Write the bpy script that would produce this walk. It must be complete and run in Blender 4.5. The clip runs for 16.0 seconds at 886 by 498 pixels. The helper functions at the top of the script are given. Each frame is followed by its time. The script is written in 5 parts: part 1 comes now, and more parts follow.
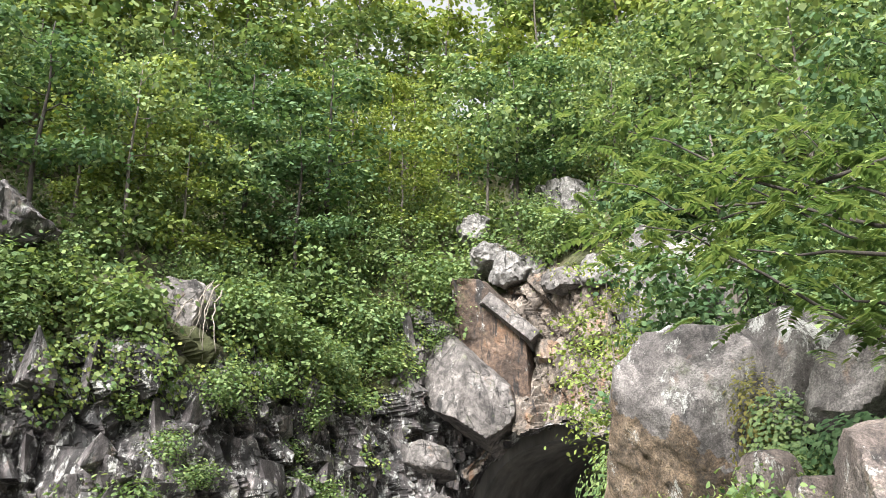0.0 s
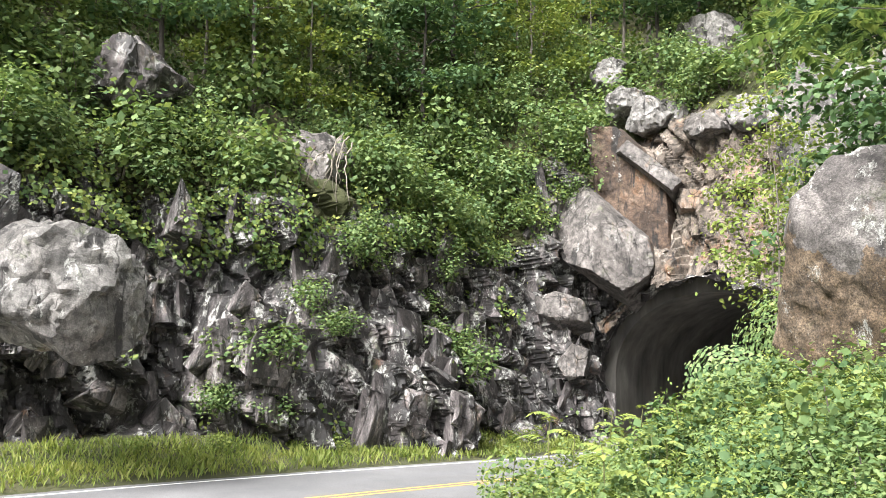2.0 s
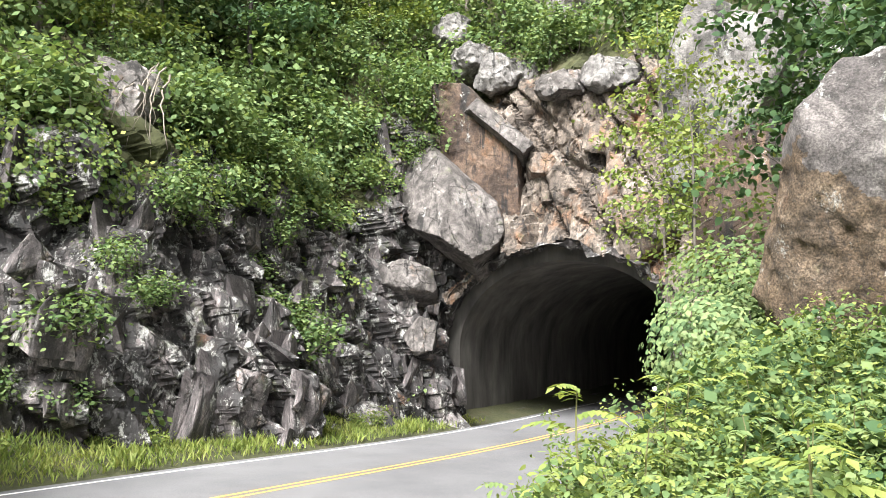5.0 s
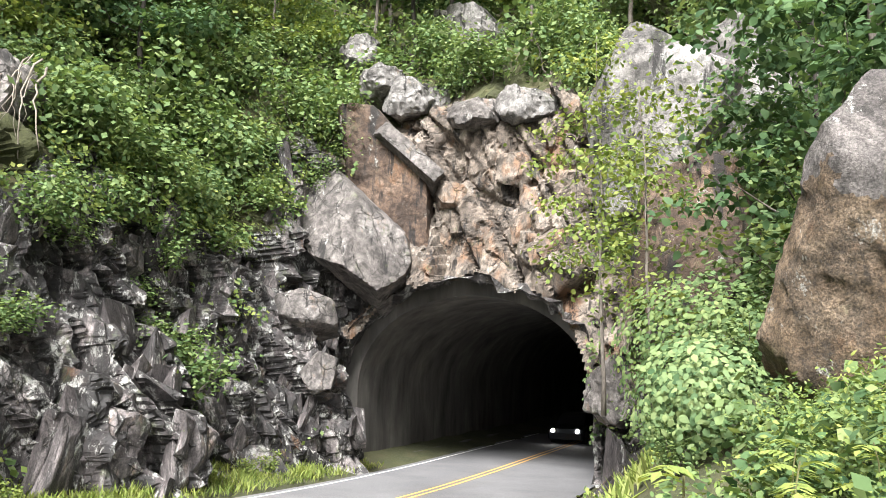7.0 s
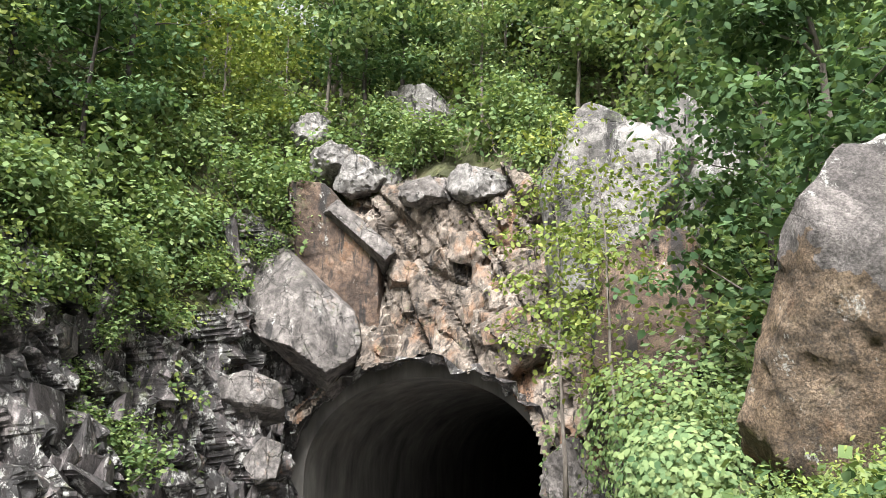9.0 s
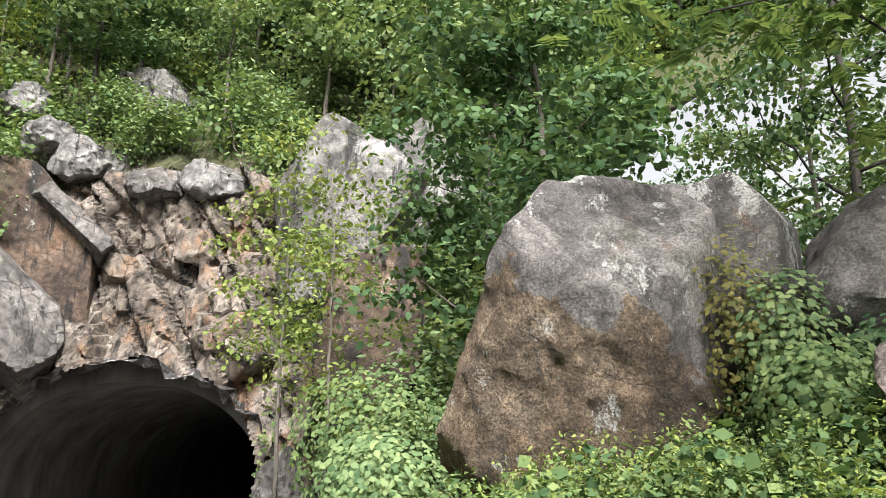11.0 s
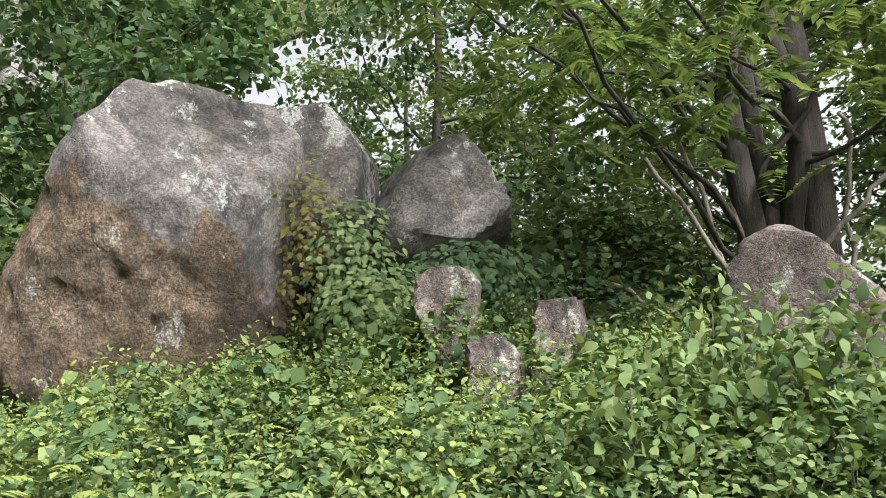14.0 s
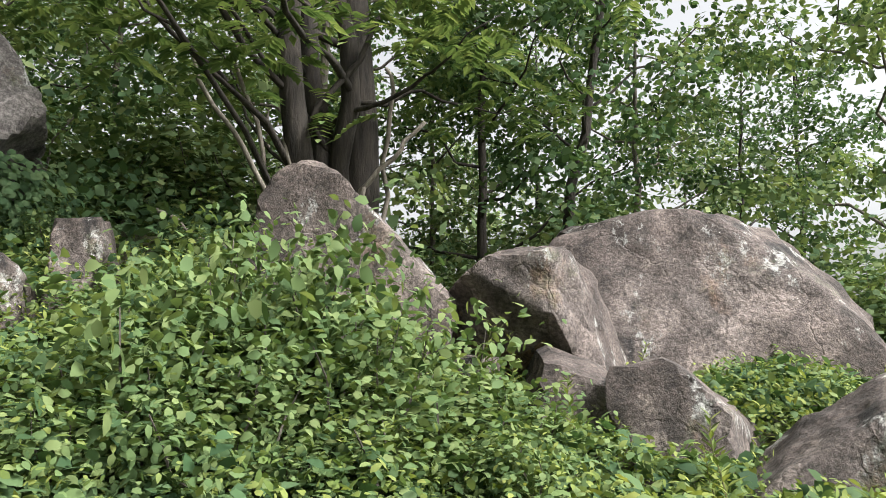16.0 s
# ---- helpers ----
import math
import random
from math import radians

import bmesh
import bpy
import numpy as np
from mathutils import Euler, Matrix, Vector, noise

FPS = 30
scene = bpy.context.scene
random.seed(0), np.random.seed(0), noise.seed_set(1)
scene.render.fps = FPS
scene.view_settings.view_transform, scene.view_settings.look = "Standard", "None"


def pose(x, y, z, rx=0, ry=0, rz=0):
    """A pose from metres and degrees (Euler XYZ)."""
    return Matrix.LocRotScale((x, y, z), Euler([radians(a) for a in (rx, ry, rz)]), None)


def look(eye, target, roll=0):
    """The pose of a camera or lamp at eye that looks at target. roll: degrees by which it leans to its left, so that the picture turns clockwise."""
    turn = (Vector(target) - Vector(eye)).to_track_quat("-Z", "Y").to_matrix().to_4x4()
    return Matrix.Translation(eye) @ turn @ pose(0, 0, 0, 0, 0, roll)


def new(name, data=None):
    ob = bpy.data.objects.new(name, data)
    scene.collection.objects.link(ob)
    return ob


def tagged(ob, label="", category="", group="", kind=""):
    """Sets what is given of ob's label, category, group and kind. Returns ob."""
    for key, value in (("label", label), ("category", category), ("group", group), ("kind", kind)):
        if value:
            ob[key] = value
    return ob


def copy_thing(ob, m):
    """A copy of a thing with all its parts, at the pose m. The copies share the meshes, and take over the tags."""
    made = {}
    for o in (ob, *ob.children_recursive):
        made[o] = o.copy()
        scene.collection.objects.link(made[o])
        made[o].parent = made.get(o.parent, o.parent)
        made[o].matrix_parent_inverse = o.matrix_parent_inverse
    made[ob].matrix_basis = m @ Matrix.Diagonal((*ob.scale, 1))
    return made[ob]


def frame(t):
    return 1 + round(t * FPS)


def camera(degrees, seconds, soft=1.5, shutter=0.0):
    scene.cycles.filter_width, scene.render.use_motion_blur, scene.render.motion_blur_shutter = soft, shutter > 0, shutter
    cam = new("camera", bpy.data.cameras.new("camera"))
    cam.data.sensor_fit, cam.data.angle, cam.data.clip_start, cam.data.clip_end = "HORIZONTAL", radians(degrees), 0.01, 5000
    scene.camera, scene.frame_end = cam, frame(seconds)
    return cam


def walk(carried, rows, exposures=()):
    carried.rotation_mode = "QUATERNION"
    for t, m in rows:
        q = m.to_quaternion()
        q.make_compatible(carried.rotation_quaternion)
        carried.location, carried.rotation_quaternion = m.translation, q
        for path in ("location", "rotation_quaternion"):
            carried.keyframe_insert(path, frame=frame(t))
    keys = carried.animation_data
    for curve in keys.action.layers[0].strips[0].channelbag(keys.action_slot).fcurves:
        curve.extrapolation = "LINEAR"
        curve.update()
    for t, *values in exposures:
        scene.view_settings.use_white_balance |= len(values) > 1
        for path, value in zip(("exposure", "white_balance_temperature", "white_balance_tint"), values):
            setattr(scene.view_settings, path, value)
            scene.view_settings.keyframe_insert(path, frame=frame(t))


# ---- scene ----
cam = camera(58.8, 16.0, soft=0.5)
METRES, EYE, TILT, LEAN, TURN = 8.4, 3.45, 17.0, 0.0, 0.0
ROWS = [
    (0.0, 0.0, 0.0, 0.0, 0.0, 0.0, -0.0),
    (0.5, 0.0073, 0.0136, -0.0091, -3.29, -2.54, -1.46),
    (1.0, 0.0118, 0.0371, -0.0249, -1.48, -4.28, -1.56),
    (1.5, -0.0068, 0.065, -0.0462, 4.89, -8.58, -0.18),
    (2.0, -0.0409, 0.1124, -0.0678, 8.95, -9.8, 1.89),
    (2.5, -0.0735, 0.1598, -0.1075, 8.87, -9.62, 2.59),
    (3.0, -0.1206, 0.2267, -0.1359, 7.83, -9.31, 2.5),
    (3.5, -0.1605, 0.2902, -0.1524, 5.21, -10.13, 2.15),
    (4.0, -0.1854, 0.3533, -0.1722, 3.01, -10.47, 1.3),
    (4.5, -0.2099, 0.4158, -0.1966, -0.27, -10.66, 0.49),
    (5.0, -0.2263, 0.4763, -0.2174, -4.76, -11.19, -1.46),
    (7.5, -0.3028, 0.7301, -0.2852, -13.45, -6.19, -4.93),
    (8.0, -0.3033, 0.7496, -0.2891, -14.14, -3.74, -4.73),
    (10.5, -0.2863, 0.7581, -0.2872, -28.53, 0.24, -8.7),
    (11.0, -0.2771, 0.7565, -0.2884, -35.66, 1.29, -10.46),
    (11.5, -0.2723, 0.754, -0.2886, -41.33, 1.49, -12.08),
    (12.0, -0.2682, 0.7498, -0.2882, -45.24, 1.39, -13.06),
    (12.5, -0.2602, 0.7451, -0.2873, -51.18, 1.92, -13.94),
    (13.0, -0.2529, 0.7417, -0.2874, -56.1, 2.13, -14.73),
    (13.5, -0.2494, 0.7393, -0.2885, -59.68, 2.12, -15.15),
    (14.0, -0.2443, 0.7346, -0.2885, -64.15, 2.46, -15.58),
    (14.5, -0.2397, 0.7258, -0.2869, -71.83, 4.15, -15.99),
    (15.0, -0.2357, 0.7154, -0.284, -81.03, 6.44, -16.4),
    (15.5, -0.2318, 0.704, -0.284, -89.19, 7.58, -17.08),
    (16.0, -0.227, 0.6933, -0.2861, -95.12, 7.05, -17.26),
]
walk(cam, [(t, pose(0, 0, EYE, TILT, LEAN, TURN) @ pose(METRES * x, METRES * y, METRES * z, 90 + pitch, roll, yaw)) for t, x, y, z, yaw, pitch, roll in ROWS],
     exposures=[(0.0, 2.17), (4.0, 2.2), (8.0, 2.12), (11.0, 1.86), (14.0, 1.82), (16.0, 1.66)])

# ---- world and light: bright overcast day ----
world = bpy.data.worlds.new("overcast_sky")
scene.world = world
world.use_nodes = True
wn, wl = world.node_tree.nodes, world.node_tree.links
sky = wn.new("ShaderNodeTexSky")
sky.sky_type, sky.sun_disc = "NISHITA", False
sky.sun_elevation, sky.sun_rotation = radians(58), radians(200)
sky.dust_density, sky.air_density = 4.0, 1.0
soften = wn.new("ShaderNodeHueSaturation")
soften.inputs["Saturation"].default_value = 0.12
wl.new(sky.outputs[0], soften.inputs["Color"])
wl.new(soften.outputs[0], wn["Background"].inputs["Color"])
wn["Background"].inputs["Strength"].default_value = 0.08
sun = new("sun", bpy.data.lights.new("sun", "SUN"))
sun.data.energy, sun.data.angle, sun.data.color = 3.1, radians(24), (1.0, 0.98, 0.955)
sun.matrix_world = look((-20, -17, 40), (0, 14, 0))


# ---- materials ----
def material(name, rough=0.8):
    m = bpy.data.materials.new(name)
    m.use_nodes = True
    nt = m.node_tree
    b = nt.nodes["Principled BSDF"]
    b.inputs["Roughness"].default_value = rough
    return m, nt, b


def tex(nt, kind, scale, detail=6.0, vec=None, rough=0.6):
    n = nt.nodes.new(kind)
    n.inputs["Scale"].default_value = scale
    if "Detail" in n.inputs:
        n.inputs["Detail"].default_value = detail
    if "Roughness" in n.inputs:
        n.inputs["Roughness"].default_value = rough
    if vec is not None:
        nt.links.new(vec, n.inputs["Vector"])
    return n


def ramp(nt, src, stops):
    r = nt.nodes.new("ShaderNodeValToRGB")
    while len(r.color_ramp.elements) < len(stops):
        r.color_ramp.elements.new(0.5)
    for e, (p, c) in zip(r.color_ramp.elements, stops):
        e.position, e.color = p, (*c, 1.0) if len(c) == 3 else c
    nt.links.new(src, r.inputs[0])
    return r.outputs[0]


def mix(nt, fac, a, b, mode="MIX"):
    n = nt.nodes.new("ShaderNodeMix")
    n.data_type, n.blend_type = "RGBA", mode
    for sock, v in ((n.inputs[0], fac), (n.inputs[6], a), (n.inputs[7], b)):
        if isinstance(v, (int, float)):
            sock.default_value = v
        elif isinstance(v, tuple):
            sock.default_value = (*v, 1.0)
        else:
            nt.links.new(v, sock)
    return n.outputs[2]


def bump(nt, b, height, strength, dist):
    n = nt.nodes.new("ShaderNodeBump")
    n.inputs["Strength"].default_value, n.inputs["Distance"].default_value = strength, dist
    nt.links.new(height, n.inputs["Height"])
    nt.links.new(n.outputs[0], b.inputs["Normal"])


def coords(nt, stretch=(1, 1, 1)):
    t = nt.nodes.new("ShaderNodeTexCoord")
    mp = nt.nodes.new("ShaderNodeMapping")
    mp.inputs["Scale"].default_value = stretch
    nt.links.new(t.outputs["Object"], mp.inputs["Vector"])
    return mp.outputs[0]


def grey(v):
    return (v, v, v)


def math_node(nt, op, a, c):
    n = nt.nodes.new("ShaderNodeMath")
    n.operation = op
    for k, q in enumerate((a, c)):
        if isinstance(q, (int, float)):
            n.inputs[k].default_value = q
        else:
            nt.links.new(q, n.inputs[k])
    return n.outputs[0]


def bent(nt, v, amount, scale):
    """Coordinates pushed about by noise, so that cracks do not run straight."""
    bend = nt.nodes.new("ShaderNodeMix")
    bend.data_type = "VECTOR"
    bend.inputs[0].default_value = amount
    nt.links.new(v, bend.inputs[4])
    nt.links.new(tex(nt, "ShaderNodeTexNoise", scale, 5, v, 0.65).outputs["Color"], bend.inputs[5])
    return bend.outputs[1]


def rock_material(name, dark, mid, pale, lichen=0.5, stain=0.5, rust=0.0, wet=0.0, relief=0.05, grain=0.6, cracks=1.0, tall=1.0, steps=0.0):
    """Broken stone: mottled tones, seepage streaks, crusts of lichen, sharp cracks and a pitted grain. relief: metres; tall: how steeply its cracks are drawn out."""
    m, nt, b = material(name, 0.85)
    v = coords(nt)
    up = coords(nt, (1.0, 1.0, 1.0 / tall))
    big = tex(nt, "ShaderNodeTexNoise", 0.6, 6, up)
    col = ramp(nt, big.outputs["Fac"], [(0.36, dark), (0.5, mid), (0.62, pale)])
    # broken faces of differing tone
    face = tex(nt, "ShaderNodeTexVoronoi", 1.9, 0, bent(nt, up, 0.14, 1.6))
    sep = nt.nodes.new("ShaderNodeSeparateColor")
    nt.links.new(face.outputs["Color"], sep.inputs[0])
    col = mix(nt, 0.55, col, ramp(nt, sep.outputs[0], [(0.0, grey(0.22)), (0.5, grey(0.5)), (1.0, grey(0.78))]), "OVERLAY")
    patch = tex(nt, "ShaderNodeTexNoise", 4.0, 9, up, 0.72)
    col = mix(nt, 0.8, col, ramp(nt, patch.outputs["Fac"], [(0.38, grey(0.18)), (0.5, grey(0.5)), (0.61, grey(0.82))]), "OVERLAY")
    if rust:
        rn = tex(nt, "ShaderNodeTexNoise", 0.7, 7, coords(nt, (1.0, 1.0, 0.7)), 0.65)
        col = mix(nt, ramp(nt, rn.outputs["Fac"], [(0.64 - 0.25 * rust, grey(0)), (0.74 - 0.25 * rust, grey(0.75))]), col, (0.20, 0.105, 0.055))
    if stain:
        # dark seepage streaks running down the face
        sn = tex(nt, "ShaderNodeTexNoise", 2.2, 8, coords(nt, (1.0, 1.0, 0.16)), 0.68)
        msk = ramp(nt, sn.outputs["Fac"], [(0.62 - 0.22 * stain, grey(0)), (0.68 - 0.22 * stain, grey(0.9))])
        col = mix(nt, msk, col, (0.012, 0.011, 0.011))
        if wet:
            inv = nt.nodes.new("ShaderNodeMapRange")
            nt.links.new(msk, inv.inputs["Value"])
            inv.inputs["To Min"].default_value, inv.inputs["To Max"].default_value = 0.85, 0.45
            nt.links.new(inv.outputs[0], b.inputs["Roughness"])
    if lichen:
        ln = tex(nt, "ShaderNodeTexNoise", 2.4, 12, coords(nt, (1.0, 1.0, 0.6)), 0.8)
        lm = ramp(nt, ln.outputs["Fac"], [(0.615 - 0.1 * lichen, grey(0)), (0.64 - 0.1 * lichen, grey(0.8))])
        col = mix(nt, lm, col, (0.36, 0.36, 0.34))
        gn = tex(nt, "ShaderNodeTexNoise", 1.3, 9, v, 0.72)
        col = mix(nt, ramp(nt, gn.outputs["Fac"], [(0.59, grey(0)), (0.66, grey(0.5))]), col, (0.085, 0.10, 0.045))
    speck = tex(nt, "ShaderNodeTexNoise", 38.0, 4, v, 0.75)
    col = mix(nt, grain, col, ramp(nt, speck.outputs["Fac"], [(0.38, grey(0.14)), (0.5, grey(0.5)), (0.61, grey(0.88))]), "OVERLAY")
    pit = tex(nt, "ShaderNodeTexNoise", 9.0, 9, v, 0.8)
    col = mix(nt, ramp(nt, pit.outputs["Fac"], [(0.585, grey(0)), (0.61, grey(0.6))]), col, (0.04, 0.036, 0.032))
    # long cracks and short ones, in places only
    height = math_node(nt, "MULTIPLY", patch.outputs["Fac"], relief)
    for scale, width, amount in ((0.8, 0.015, 0.34), (2.3, 0.026, 0.24)):
        crack = tex(nt, "ShaderNodeTexVoronoi", scale, 0, bent(nt, up, amount, 1.7 * scale))
        crack.feature = "DISTANCE_TO_EDGE"
        gap = tex(nt, "ShaderNodeTexNoise", 0.9 * scale, 4, v)
        line = ramp(nt, crack.outputs["Distance"], [(0.0, grey(0.9 * cracks)), (width, grey(0.0))])
        line = mix(nt, 1.0, line, ramp(nt, gap.outputs["Fac"], [(0.47, grey(0)), (0.53, grey(1))]), "MULTIPLY")
        col = mix(nt, line, col, (0.018, 0.016, 0.014))
        height = math_node(nt, "SUBTRACT", height, math_node(nt, "MULTIPLY", line, 0.04))
    nt.links.new(col, b.inputs["Base Color"])
    rid = tex(nt, "ShaderNodeTexNoise", 3.2, 8, up, 0.62)
    rid.noise_type = "RIDGED_MULTIFRACTAL"
    rid.normalize = True
    height = math_node(nt, "ADD", height, math_node(nt, "MULTIPLY", rid.outputs["Fac"], 1.2 * relief))
    height = math_node(nt, "ADD", height, math_node(nt, "MULTIPLY", sep.outputs[1], steps))
    height = math_node(nt, "ADD", height, math_node(nt, "MULTIPLY", pit.outputs["Fac"], 0.35 * relief))
    height = math_node(nt, "ADD", height, math_node(nt, "MULTIPLY", speck.outputs["Fac"], 0.010))
    bump(nt, b, height, 1.0, 1.0)
    return m


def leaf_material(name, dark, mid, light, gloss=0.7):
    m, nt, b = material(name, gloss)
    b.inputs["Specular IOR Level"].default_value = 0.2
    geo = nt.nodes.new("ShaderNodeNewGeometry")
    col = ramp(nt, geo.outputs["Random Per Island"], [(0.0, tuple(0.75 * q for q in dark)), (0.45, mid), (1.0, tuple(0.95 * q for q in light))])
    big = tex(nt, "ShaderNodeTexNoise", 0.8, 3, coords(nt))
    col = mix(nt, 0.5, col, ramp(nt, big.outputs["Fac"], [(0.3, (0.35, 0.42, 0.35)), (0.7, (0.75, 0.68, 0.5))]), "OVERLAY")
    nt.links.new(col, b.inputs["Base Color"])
    tr = nt.nodes.new("ShaderNodeBsdfTranslucent")
    warm = mix(nt, 1.0, col, (1.25, 1.2, 0.72), "MULTIPLY")
    nt.links.new(warm, tr.inputs["Color"])
    ms = nt.nodes.new("ShaderNodeMixShader")
    ms.inputs[0].default_value = 0.34
    nt.links.new(b.outputs[0], ms.inputs[1])
    nt.links.new(tr.outputs[0], ms.inputs[2])
    nt.links.new(ms.outputs[0], nt.nodes["Material Output"].inputs["Surface"])
    return m


def bark_material(name, a, c):
    m, nt, b = material(name, 0.9)
    n = tex(nt, "ShaderNodeTexNoise", 6.0, 7, coords(nt, (2.5, 2.5, 0.5)), 0.7)
    nt.links.new(ramp(nt, n.outputs["Fac"], [(0.35, a), (0.65, c)]), b.inputs["Base Color"])
    bump(nt, b, n.outputs["Fac"], 0.8, 0.03)
    return m


def ground_material(name, a, c, d):
    m, nt, b = material(name, 0.95)
    v = coords(nt)
    n1, n2 = tex(nt, "ShaderNodeTexNoise", 0.8, 5, v), tex(nt, "ShaderNodeTexNoise", 14.0, 6, v, 0.7)
    col = ramp(nt, n1.outputs["Fac"], [(0.3, a), (0.5, c), (0.7, d)])
    col = mix(nt, 0.6, col, ramp(nt, n2.outputs["Fac"], [(0.3, grey(0.2)), (0.7, grey(0.8))]), "OVERLAY")
    nt.links.new(col, b.inputs["Base Color"])
    bump(nt, b, n2.outputs["Fac"], 0.9, 0.05)
    return m


CLIFF = rock_material("cliff_rock", (0.014, 0.012, 0.012), (0.056, 0.048, 0.048), (0.19, 0.170, 0.166), 0.75, 0.8, 0.1, 0.6, relief=0.05, tall=1.5, steps=0.04)
BLOCK = rock_material("block_rock", (0.022, 0.019, 0.019), (0.070, 0.060, 0.060), (0.17, 0.152, 0.150), 0.55, 0.55, 0.12, 0.5, relief=0.035, tall=1.4, steps=0.02)
PORTAL = rock_material("portal_rock", (0.080, 0.064, 0.052), (0.135, 0.110, 0.090), (0.20, 0.170, 0.143), 0.1, 0.3, 0.42, relief=0.045, steps=0.03, cracks=0.8)
SLAB = rock_material("slab_rock", (0.074, 0.066, 0.062), (0.110, 0.099, 0.093), (0.155, 0.142, 0.135), 0.12, 0.25, 0.12, relief=0.035, grain=0.45, steps=0.015, cracks=0.8)
BROWN = rock_material("brown_rock", (0.04, 0.027, 0.02), (0.078, 0.051, 0.036), (0.125, 0.088, 0.064), 0.15, 0.4, 0.3, relief=0.05, cracks=0.3)
BOULDER = rock_material("boulder_rock", (0.075, 0.067, 0.065), (0.108, 0.097, 0.093), (0.158, 0.145, 0.139), 0.4, 0.1, 0.08, relief=0.035, grain=0.6, cracks=0.2)
BOULDER_WARM = rock_material("weathered_boulder_rock", (0.064, 0.050, 0.044), (0.105, 0.084, 0.075), (0.155, 0.129, 0.117), 0.4, 0.2, 0.1, relief=0.04, grain=0.6, cracks=0.2)
ROUGH_BROWN = rock_material("rough_brown_stone", (0.048, 0.033, 0.021), (0.110, 0.077, 0.050), (0.175, 0.132, 0.094), 0.2, 0.1, 0.36, relief=0.09, grain=0.75, cracks=0.3)
PALE = rock_material("pale_rock", (0.10, 0.093, 0.087), (0.138, 0.130, 0.124), (0.190, 0.182, 0.174), 0.3, 0.3, 0.08, relief=0.04, grain=0.5, cracks=0.5)
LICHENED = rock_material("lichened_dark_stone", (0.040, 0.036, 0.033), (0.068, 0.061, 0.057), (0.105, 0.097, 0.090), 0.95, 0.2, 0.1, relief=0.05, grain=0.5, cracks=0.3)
SOIL = ground_material("forest_soil", (0.03, 0.032, 0.012), (0.05, 0.055, 0.02), (0.08, 0.07, 0.035))
VERGE = ground_material("verge_soil", (0.05, 0.06, 0.02), (0.09, 0.10, 0.035), (0.13, 0.115, 0.06))
LEAF_FOREST = leaf_material("forest_leaves", (0.075, 0.140, 0.068), (0.150, 0.218, 0.110), (0.245, 0.305, 0.150))
# darker copy of the green leaves: shade is put into their colour
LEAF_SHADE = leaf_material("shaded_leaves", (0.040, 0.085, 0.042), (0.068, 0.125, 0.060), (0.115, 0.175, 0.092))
LEAF_BRIGHT = leaf_material("young_leaves", (0.090, 0.140, 0.036), (0.155, 0.210, 0.064), (0.246, 0.280, 0.091))
LEAF_GROUND = leaf_material("bank_leaves", (0.066, 0.120, 0.052), (0.122, 0.185, 0.080), (0.200, 0.255, 0.115))
GRASS = leaf_material("grass_blades", (0.130, 0.189, 0.048), (0.202, 0.254, 0.072), (0.288, 0.312, 0.128), 0.65)
LEAF_DRY = leaf_material("yellowing_leaves", (0.10, 0.11, 0.04), (0.17, 0.155, 0.055), (0.25, 0.22, 0.08), 0.6)
BARK = bark_material("grey_bark", (0.06, 0.05, 0.042), (0.20, 0.175, 0.15))
BARK_DARK = bark_material("dark_bark", (0.012, 0.010, 0.008), (0.05, 0.041, 0.033))
ROOT = bark_material("dry_root_bark", (0.12, 0.10, 0.08), (0.28, 0.25, 0.21))
STEM = bark_material("green_stem", (0.10, 0.09, 0.04), (0.16, 0.17, 0.06))


def asphalt_material():
    m, nt, b = material("worn_asphalt", 0.8)
    v = coords(nt)
    n1, n2 = tex(nt, "ShaderNodeTexNoise", 0.5, 5, v), tex(nt, "ShaderNodeTexNoise", 60.0, 3, v)
    col = ramp(nt, n1.outputs["Fac"], [(0.3, (0.095, 0.095, 0.10)), (0.7, (0.145, 0.145, 0.15))])
    col = mix(nt, 0.5, col, ramp(nt, n2.outputs["Fac"], [(0.3, grey(0.3)), (0.7, grey(0.7))]), "OVERLAY")
    nt.links.new(col, b.inputs["Base Color"])
    bump(nt, b, n2.outputs["Fac"], 0.5, 0.01)
    return m


def paint_material(name, c):
    m, nt, b = material(name, 0.6)
    n = tex(nt, "ShaderNodeTexNoise", 25.0, 5, coords(nt), 0.7)
    nt.links.new(mix(nt, ramp(nt, n.outputs["Fac"], [(0.55, grey(0)), (0.75, grey(0.6))]), c, (0.2, 0.2, 0.2)), b.inputs["Base Color"])
    return m


def concrete_material():
    m, nt, b = material("stained_concrete", 0.85)
    n1 = tex(nt, "ShaderNodeTexNoise", 0.9, 6, coords(nt, (1, 1, 0.25)), 0.65)
    n2 = tex(nt, "ShaderNodeTexNoise", 12.0, 5, coords(nt))
    col = ramp(nt, n1.outputs["Fac"], [(0.3, (0.03, 0.028, 0.026)), (0.55, (0.10, 0.094, 0.085)), (0.75, (0.18, 0.17, 0.155))])
    nt.links.new(col, b.inputs["Base Color"])
    bump(nt, b, n2.outputs["Fac"], 0.4, 0.02)
    return m


ASPHALT, WHITE, YELLOW = asphalt_material(), paint_material("white_road_paint", (0.75, 0.75, 0.73)), paint_material("yellow_road_paint", (0.60, 0.34, 0.07))
CONCRETE = concrete_material()


# ---- building helpers ----
def link(name, verts, faces, mat, parent=None, label="", smooth=False):
    me = bpy.data.meshes.new(name)
    me.from_pydata([tuple(map(float, v)) for v in verts], [], [tuple(map(int, f)) for f in faces])
    if mat:
        me.materials.append(mat)
    if smooth:
        me.shade_smooth()
    ob = new(name, me)
    if parent is not None:
        ob.parent = parent
    if label:
        ob["label"] = label
    return ob


